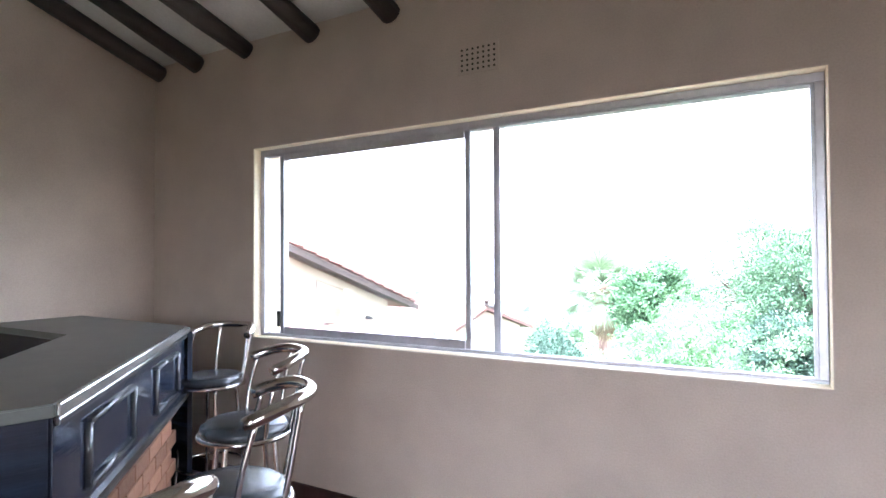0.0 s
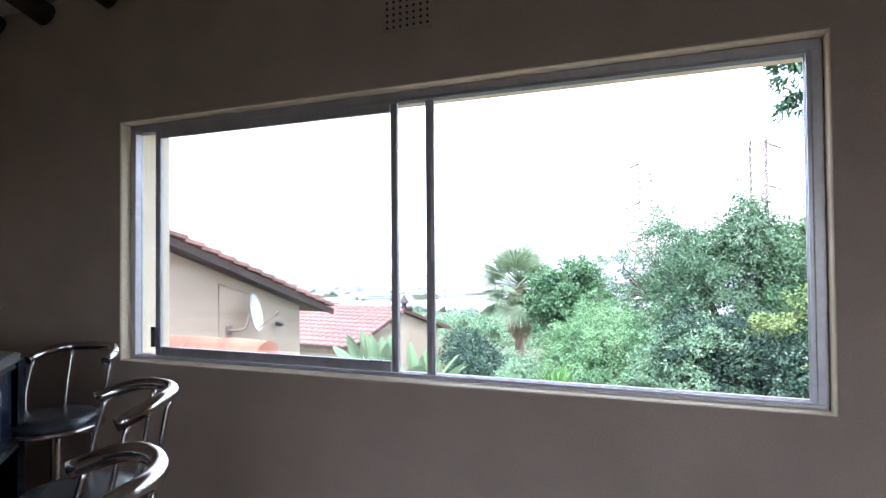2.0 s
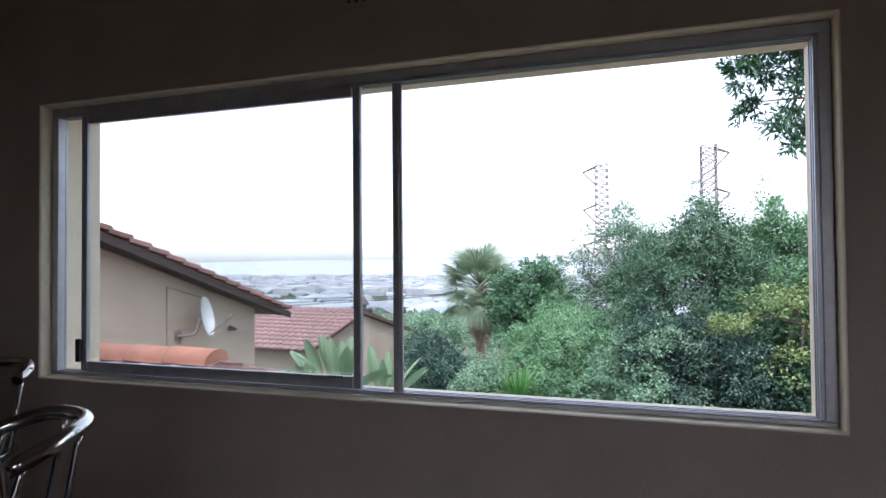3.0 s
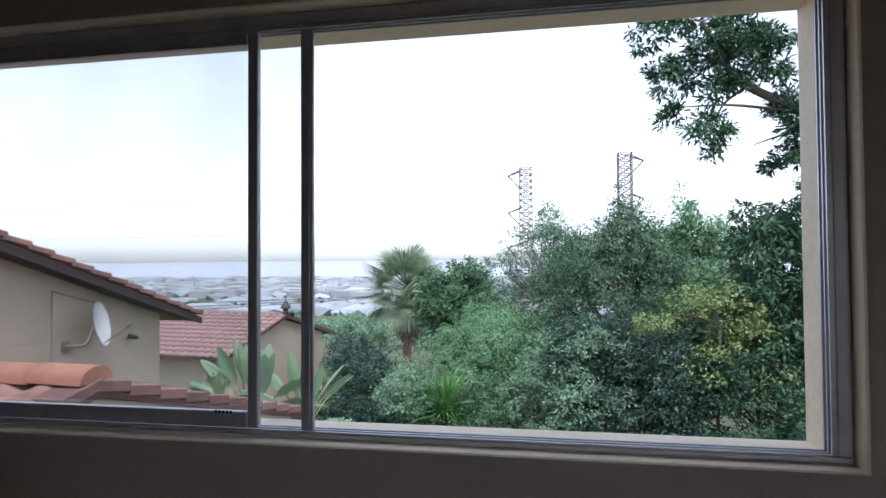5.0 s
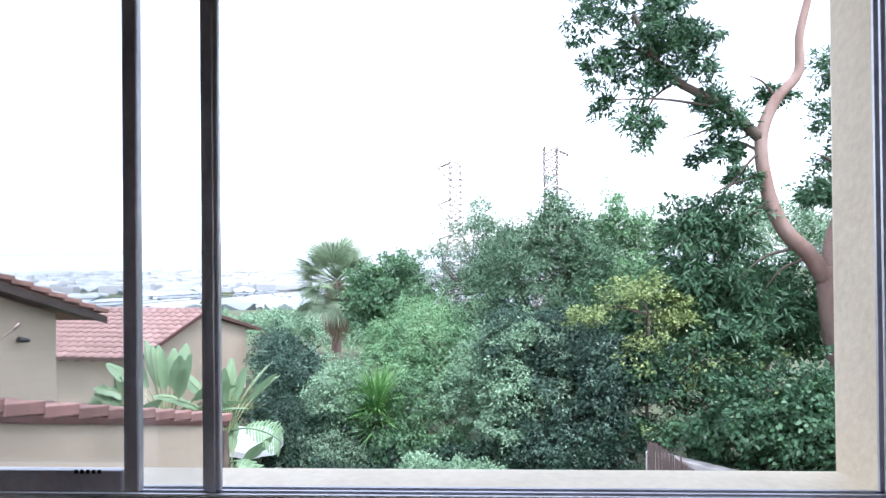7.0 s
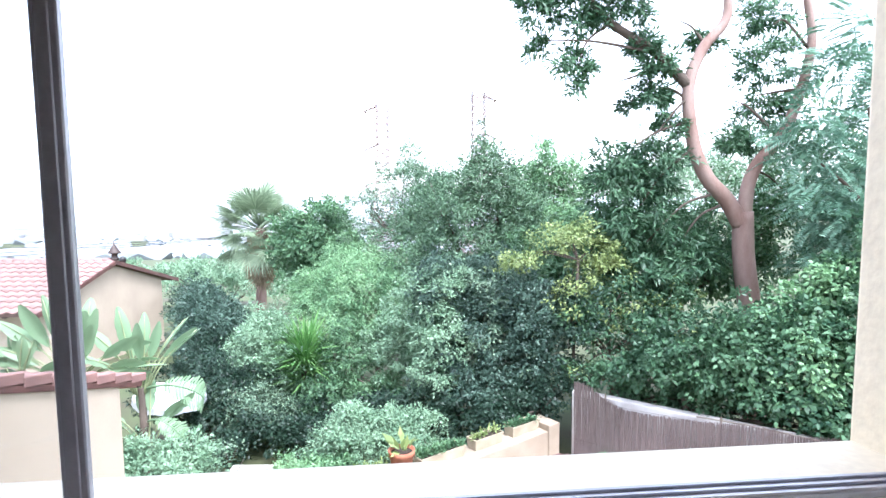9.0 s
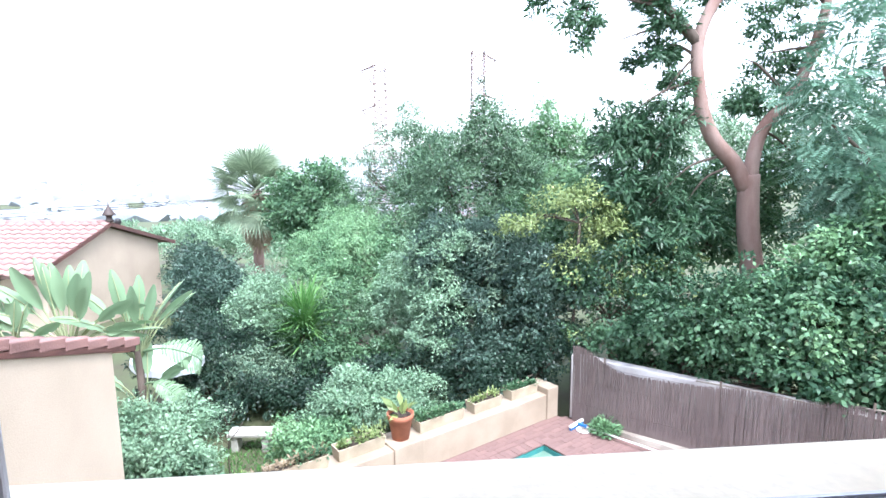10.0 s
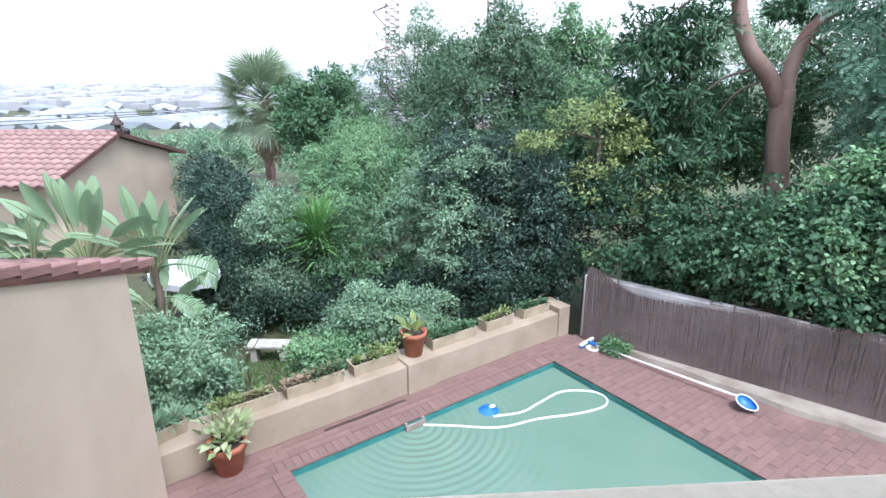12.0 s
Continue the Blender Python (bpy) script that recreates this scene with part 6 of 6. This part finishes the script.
shrub("dark blue-green shrub close to the pool corner", [(5.04, 10.24, -1.9, 0.9, 0.7, 1.0), (4.43, 10.05, -2.59, 0.7, 0.5, 0.6), (5.63, 10.15, -1.2, 0.8, 0.6, 0.7), (4.93, 10.2, -0.81, 0.7, 0.6, 0.6)], 950, 28, 0.16, 0.08, 0.038, G_BLUE, 53)
crown("foliage", [(3.1, 11.1, -0.75, 0.75, 0.6, 0.7), (3.2, 10.8, -1.7, 0.75, 0.6, 0.8), (3.0, 10.7, -2.4, 0.6, 0.5, 0.5)], 330, 26, 0.15, 0.075, 0.034, G_SILVER, bluish, 521, 0.2, 0.2)
# Highlights on the clump tops are put in as paler grey-green leaves.
crown("foliage", [(4.2, 10.9, -0.6, 0.8, 0.6, 0.6), (4.6, 10.3, -1.6, 0.9, 0.6, 0.9)], 90, 22, 0.16, 0.08, 0.036, G_GREY, bluish, 522, 0.2, 0.1)
olive = [(6.3, 9.75, -1.35, 0.7, 0.5, 0.65), (7.15, 9.6, -1.1, 0.65, 0.5, 0.6), (6.0, 9.5, -2.1, 0.6, 0.4, 0.4), (6.75, 9.75, -0.5, 0.6, 0.4, 0.4), (7.6, 9.7, -0.6, 0.45, 0.4, 0.4), (5.7, 9.7, -0.9, 0.4, 0.35, 0.4), (7.3, 9.9, -1.75, 0.8, 0.45, 0.6), (8.2, 9.4, -1.5, 0.7, 0.45, 0.6)]
mixed = shrub("mixed olive green shrub under the large tree", olive, 420, 22, 0.16, 0.085, 0.042, G_DARK, 54, core=0.25, count=12)
crown("foliage", olive, 110, 16, 0.15, 0.08, 0.04, G_YELLOW, mixed, 541, 0.2, 0.1)
crown("foliage", olive, 120, 18, 0.15, 0.08, 0.04, G_MID, mixed, 542, 0.2, 0.1)
shrub("fine bright green rounded bush", [(1.65, 15.14, -1.24, 1.4, 1.2, 1.1), (0.28, 15.95, -1.45, 1.1, 1.1, 0.9), (2.4, 14.13, -2.03, 1.1, 1.0, 1.2), (1.01, 14.38, -2.23, 1.2, 1.0, 1.0), (0.9, 18, -1.0, 1.3, 1.0, 1.0), (0.2, 15.6, -1.9, 1.3, 1.0, 1.1), (0.6, 20, -0.6, 1.0, 1.0, 1.0)], 2125, 30, 0.18, 0.08, 0.032, G_BRIGHT, 55)
shrub("light green bush with small leaves", [(2.75, 12.81, -1.62, 0.8, 0.7, 1.0), (2.13, 12.43, -2.41, 0.9, 0.7, 0.9), (2.93, 12.38, -2.61, 0.8, 0.6, 0.8)], 620, 28, 0.16, 0.08, 0.04, G_SILVER, 56)
shrub("pale green rounded bush near the yucca", [(-1.14, 13.33, -2.4, 0.75, 0.7, 0.8), (-0.95, 12.8, -2.0, 0.7, 0.6, 0.7), (-0.75, 12.6, -2.6, 0.7, 0.55, 0.7), (-0.85, 13.1, -3.21, 0.8, 0.7, 0.8), (-1.54, 13.32, -3.11, 0.6, 0.6, 0.7)], 900, 36, 0.16, 0.07, 0.036, G_SILVER, 57)
shrub("olive bush between yucca and tall shrubs", [(1.03, 12.48, -2.41, 0.8, 0.6, 0.8), (0.61, 12.09, -3.21, 0.8, 0.6, 0.7), (1.6, 11.85, -3.3, 0.8, 0.6, 0.7)], 560, 26, 0.16, 0.08, 0.035, G_MID, 58)
shrub("blue-green bush behind the flower pot", [(1.39, 9.32, -3.04, 0.75, 0.6, 0.62), (2.25, 9.47, -3.09, 0.65, 0.55, 0.6), (0.88, 9.14, -3.38, 0.5, 0.45, 0.45)], 640, 36, 0.15, 0.062, 0.03, G_SILVER, 59)
shrub("low yellow-green shrub along the garden wall", [(0.5, 8.15, -3.3, 0.5, 0.35, 0.5), (0.95, 8.48, -3.38, 0.5, 0.35, 0.45)], 260, 22, 0.13, 0.075, 0.04, G_BRIGHT, 60)
shrub("leafy green bush beside the house wing", [(-1.35, 7.29, -2.82, 0.75, 0.7, 0.78), (-1.05, 7.3, -3.27, 0.45, 0.45, 0.55), (-1.62, 6.9, -3.36, 0.7, 0.5, 0.7), (-1.03, 6.67, -3.56, 0.5, 0.35, 0.5)], 820, 34, 0.15, 0.066, 0.033, G_SILVER, 61)
shrub("grey twiggy bush behind the bench", [(-1.22, 11.41, -3.4, 0.85, 0.7, 0.75), (-0.51, 11.56, -3.6, 0.7, 0.6, 0.6), (-1.81, 11.62, -3.6, 0.6, 0.6, 0.6)], 520, 20, 0.16, 0.07, 0.03, G_GREY, 62, core=0.15, count=12)
shrub("low shrubs under the tall bushes in shade-darkened green", [(2.65, 10.67, -3.2, 1.0, 0.6, 0.7), (3.63, 10.16, -3.09, 0.8, 0.5, 0.6), (0.1, 11.81, -3.6, 0.8, 0.6, 0.6), (1.67, 11.09, -3.4, 0.8, 0.6, 0.6), (-0.6, 10.7, -3.5, 0.8, 0.4, 0.5), (0.4, 10.6, -3.55, 0.7, 0.4, 0.5), (-1.3, 10.3, -3.6, 0.4, 0.35, 0.4)], 1000, 24, 0.17, 0.08, 0.038, G_DEEP, 63)
shrub("shrub at the end of the garden wall in shade-darkened green", [(4.7, 9.47, -2.59, 0.55, 0.4, 0.5), (4.1, 9.39, -2.89, 0.5, 0.4, 0.5), (5.3, 9.46, -2.29, 0.5, 0.35, 0.5)], 330, 24, 0.14, 0.075, 0.036, G_DEEP, 64)
hedge = [(8.5, 7.2, -1.2, 0.9, 0.6, 0.8), (9.5, 6.8, -1.1, 0.9, 0.6, 0.9), (10.4, 6.3, -1.0, 1.0, 0.7, 1.0), (9.6, 7.9, -0.5, 0.8, 0.6, 0.7), (10.4, 7.6, -0.1, 0.9, 0.8, 0.9),
         (8.2, 6.8, -1.70, 0.6, 0.3, 0.36), (9.2, 6.1, -1.65, 0.7, 0.3, 0.4), (10.2, 5.4, -1.60, 0.7, 0.3, 0.5), (8.7, 6.4, -1.80, 0.6, 0.28, 0.36), (9.6, 5.7, -1.75, 0.6, 0.28, 0.4)]
broad_hedge = shrub("broad-leaved green hedge hanging over the reed fence", hedge, 1250, 17, 0.17, 0.11, 0.07, G_GLOSSY, 65, "hedge", "hedge", core=0.15, count=14)
crown("foliage", [(8.6, 7.6, -0.55, 0.4, 0.3, 0.45), (9.1, 7.5, -0.15, 0.3, 0.3, 0.5), (9.9, 7.2, 0.35, 0.4, 0.3, 0.5), (8.2, 7.7, -0.8, 0.35, 0.3, 0.4), (10.6, 7.2, 0.8, 0.5, 0.4, 0.5), (9.4, 6.4, -0.9, 0.5, 0.35, 0.5)], 300, 15, 0.17, 0.1, 0.062, G_BRIGHT, broad_hedge, 651, 0.2, 0.15)
crown("foliage", [(8.4, 6.9, -1.3, 0.6, 0.4, 0.6), (9.6, 6.2, -1.3, 0.7, 0.4, 0.7)], 160, 15, 0.17, 0.1, 0.062, G_BRIGHT, broad_hedge, 652, 0.2, 0.1)
# Shade at the hedge foot is put into the choice of dark leaves.
shrub("hedge base behind the reed fence, shade set by dark leaves", [(5.95 + 0.756 * k, 9.1 - 0.655 * k, -2.15, 0.55, 0.45, 0.6) for k in (0.3, 1.0, 1.7, 2.4, 3.1, 3.8, 4.5, 5.2, 5.9, 6.6)], 620, 20, 0.17, 0.10, 0.055, G_DARK, 75, "hedge", "hedge", core=0.15, count=10)
mixed_hedge = shrub("mixed green and olive hedge behind the reed fence", [(6.9, 8.0, -1.3, 0.7, 0.5, 0.7), (7.6, 7.6, -1.2, 0.7, 0.5, 0.75), (7.3, 7.5, -1.6, 0.6, 0.3, 0.36), (6.4, 8.4, -1.6, 0.6, 0.3, 0.4), (7.8, 7.1, -1.65, 0.5, 0.28, 0.36), (6.9, 7.9, -1.65, 0.5, 0.3, 0.35), (8.2, 8.2, -1.3, 0.7, 0.5, 0.7)],
      560, 20, 0.16, 0.09, 0.05, G_DARK, 69, "hedge", "hedge", core=0.15, count=12)
crown("foliage", [(7.3, 7.6, -1.6, 0.6, 0.3, 0.36), (6.5, 8.3, -1.6, 0.6, 0.3, 0.36), (7.6, 7.6, -1.2, 0.6, 0.5, 0.6)], 210, 17, 0.15, 0.1, 0.06, G_GLOSSY, mixed_hedge, 691, 0.2, 0.1)
shrub("shrubs round the white umbrella in shade-darkened green", [(-1.75, 11.0, -3.25, 0.6, 0.45, 0.7), (-2.75, 11.6, -3.1, 0.8, 0.5, 0.8), (-1.2, 12.2, -3.0, 0.6, 0.5, 0.6), (-2.0, 12.3, -2.8, 0.7, 0.5, 0.6)], 420, 24, 0.16, 0.085, 0.038, G_DEEP, 71)
tree("dark_tree", "dark dense tree beside the gable house", (-6.23, 22.89, gz(-6.23, 22.89)), (-6.23, 22.89, -5.08),
     [(-5.7, 22.94, -4.08, 1.4, 1.2, 1.4), (-4.7, 21.93, -4.47, 1.2, 1.1, 1.2), (-6.91, 25.64, -3.31, 1.2, 1.0, 1.0), (-4.9, 21, -3.4, 1.1, 1.0, 1.1), (-3.9, 18.8, -3.5, 1.1, 0.9, 1.1), (-4.3, 20, -3.8, 1.3, 1.0, 1.3), (-5.6, 22.5, -2.9, 0.9, 1.0, 0.9)], 1140, 26, 0.24, 0.15, 0.06, G_BLUE, 66)
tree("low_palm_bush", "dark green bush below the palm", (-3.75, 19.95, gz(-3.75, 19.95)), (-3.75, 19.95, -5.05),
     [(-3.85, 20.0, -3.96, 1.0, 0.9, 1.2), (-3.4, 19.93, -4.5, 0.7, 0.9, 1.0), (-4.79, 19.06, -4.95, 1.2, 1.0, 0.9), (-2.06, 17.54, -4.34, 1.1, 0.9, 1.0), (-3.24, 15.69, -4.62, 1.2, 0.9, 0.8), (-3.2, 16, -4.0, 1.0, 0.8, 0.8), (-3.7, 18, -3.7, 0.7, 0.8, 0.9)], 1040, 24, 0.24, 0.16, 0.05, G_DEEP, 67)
tree("pale_tree", "pale green tree beyond the gable house", (-8.11, 32.41, gz(-8.11, 32.41)), (-8.11, 32.41, -5.15),
     [(-8.41, 32.51, -3.16, 1.9, 1.6, 1.3), (-6.25, 31.45, -3.55, 1.5, 1.3, 1.3), (-4.33, 34.18, -3.77, 1.6, 1.4, 1.5), (-5.97, 38.06, -3.21, 1.4, 1.2, 1.5), (-11.5, 36.5, -3.6, 2.0, 1.5, 1.2), (-15.0, 39.0, -3.9, 2.2, 1.6, 1.1), (-9.0, 41.0, -4.0, 2.2, 1.5, 1.3), (-2.8, 33.0, -4.6, 1.5, 1.2, 1.2)], 1050, 24, 0.28, 0.18, 0.08, G_SILVER, 68)


def fern_tree():
    """A tree with feathered leaves: many rachises, each with two rows of leaflets."""
    t = thing("feather_leaved_tree", "tree with long feathered leaves beside the fence", "tree")
    bm = bmesh.new()
    tube(bm, curve_pts([(11.25, 8.16, -3.98), (11.16, 8.3, -0.99), (10.96, 8.4, 1.19), (10.57, 8.59, 2.98)], 5), [0.15 - 0.005 * k for k in range(16)], 9)
    tube(bm, curve_pts([(11.06, 8.35, 0.2), (10.27, 8.44, 1.39), (9.67, 8.59, 1.99)], 5), [0.06 - 0.004 * k for k in range(11)], 7)
    tube(bm, curve_pts([(11.16, 8.31, -0.79), (10.25, 8.1, -0.1), (9.55, 8.05, 0.2)], 5), [0.05 - 0.003 * k for k in range(11)], 7)
    part("trunk", bm, M_BARK2, t)
    rng = np.random.default_rng(77)
    blobs = np.array([(10.3, 8.5, 0.9, 0.5, 0.4, 0.5), (9.9, 8.8, 1.5, 0.8, 0.5, 0.7), (9.7, 8.8, 2.5, 0.7, 0.5, 0.7), (10.4, 8.7, 0.4, 0.8, 0.6, 0.9), (10.7, 8.9, 2.3, 0.9, 0.6, 1.0), (10.5, 8.4, 0.2, 0.5, 0.4, 0.5), (10.2, 8.9, 3.6, 0.9, 0.6, 0.8), (11.2, 8.8, 1.3, 0.9, 0.6, 0.9), (11.6, 9.0, 3.2, 0.9, 0.6, 0.9), (11.0, 9.0, 4.4, 0.9, 0.6, 0.7), (11.9, 9.0, 2.0, 0.8, 0.6, 0.9)])
    n = 800
    b = blobs[rng.integers(0, len(blobs), n)]
    d = unit(rng, n)
    base = b[:, :3] + d * b[:, 3:] * rng.uniform(0.3, 1.0, (n, 1))
    ax = d * np.array([1, 1, 0.3]) + rng.normal(size=(n, 3)) * 0.3 + np.array([-0.25, -0.1, -0.1])
    ax /= np.linalg.norm(ax, axis=1, keepdims=True)
    ln = rng.uniform(0.35, 0.65, n)
    side = np.cross(ax, np.array([0, 0, 1.0]))
    side /= np.linalg.norm(side, axis=1, keepdims=True)
    flat = np.cross(side, ax)
    turn = rng.normal(size=(n, 1)) * 0.55
    side = side * np.cos(turn) + flat * np.sin(turn)
    flat = np.cross(side, ax)
    k = 12
    q = np.linspace(0.15, 1.0, k)
    pos = base[:, None] + ax[:, None] * (ln[:, None] * q)[..., None] - np.array([0, 0, 1.0]) * (ln[:, None] * 0.25 * q ** 2)[..., None]
    P, T = [], []
    for s in (-1, 1):
        P.append(pos.reshape(-1, 3))
        T.append((side[:, None] * s + ax[:, None] * 0.35 + np.zeros((n, k, 3))).reshape(-1, 3))
    P, T = np.concatenate(P), np.concatenate(T)
    m = len(P)
    ob = new("crown", leaves_mesh("crown", P, T, np.tile(np.repeat(flat, k, axis=0), (2, 1)) + rng.normal(size=(m, 3)) * 0.15, rng.uniform(0.10, 0.14, m), np.full(m, 0.034), G_FEATHER))
    ob.parent = t


fern_tree()


# ---- paving bricks ----
def paving():
    L, Wd, gap = 0.215, 0.105, 0.004
    bm = bmesh.new()
    box(bm, -L / 2, L / 2, -Wd / 2, Wd / 2, -0.03, 0.0, None, 0.004)
    me = mesh_of("brick", bm, M_PAVER)
    rng = random.Random(3)
    inner = [tuple(p.to_2d()) for p in (PA, PF, PB, PC)]
    c = (PA + PF + PB + PC) / 4
    spots = []
    # coping: bricks laid across the edge
    for a, b in ((PA, PF), (PF, PB), (PB, PC), (PC, PA)):
        dd = (b - a).normalized()
        out = Vector((-dd.y, dd.x, 0))
        if out.dot(a - c) < 0:
            out = -out
        k = int((b - a).length / (Wd + gap))
        for i in range(k + 2):
            p = a + dd * ((i - 0.5) * (Wd + gap)) + out * (L / 2 - 0.02)
            spots.append((p, math.atan2(out.y, out.x), 0.012))
    grow = [PA + (PA - c).normalized() * 0.33, PF + (PF - c).normalized() * 0.30, PB + (PB - c).normalized() * 0.33, PC + (PC - c).normalized() * 0.33]
    hole = [tuple(p.to_2d()) for p in grow]
    for i in range(-30, 60):
        for j in range(-70, 30):
            p = PA + U * (i * (L + gap) + (0.11 if j % 2 else 0)) + N * (j * (Wd + gap) + 0.28)
            q = (p.x, p.y)
            if p.y < 3.4 or p.x > 9.2 or p.x < -0.95:
                continue
            if inside(q, DECK_OUT) and not inside(q, hole):
                spots.append((p, radians(31.8), 0.0))
    spots.sort(key=lambda s: (s[0] - Vector((3.4, 7.0, 0))).length)
    bm = bmesh.new()
    for k, (p, a, dz) in enumerate(spots):
        m = Matrix.Translation((p.x, p.y, D + dz + rng.uniform(-0.003, 0.003))) @ Matrix.Rotation(a + rng.uniform(-0.015, 0.015), 4, "Z") @ Matrix.Rotation(rng.uniform(-0.008, 0.008), 4, "X")
        if k < 300:
            piece("brick", me, DECK, m)
        else:
            box(bm, -L / 2, L / 2, -Wd / 2, Wd / 2, -0.03, 0.0, m)
    tagged(part("bricks", bm, M_PAVER2, DECK), kind="stuff")


paving()
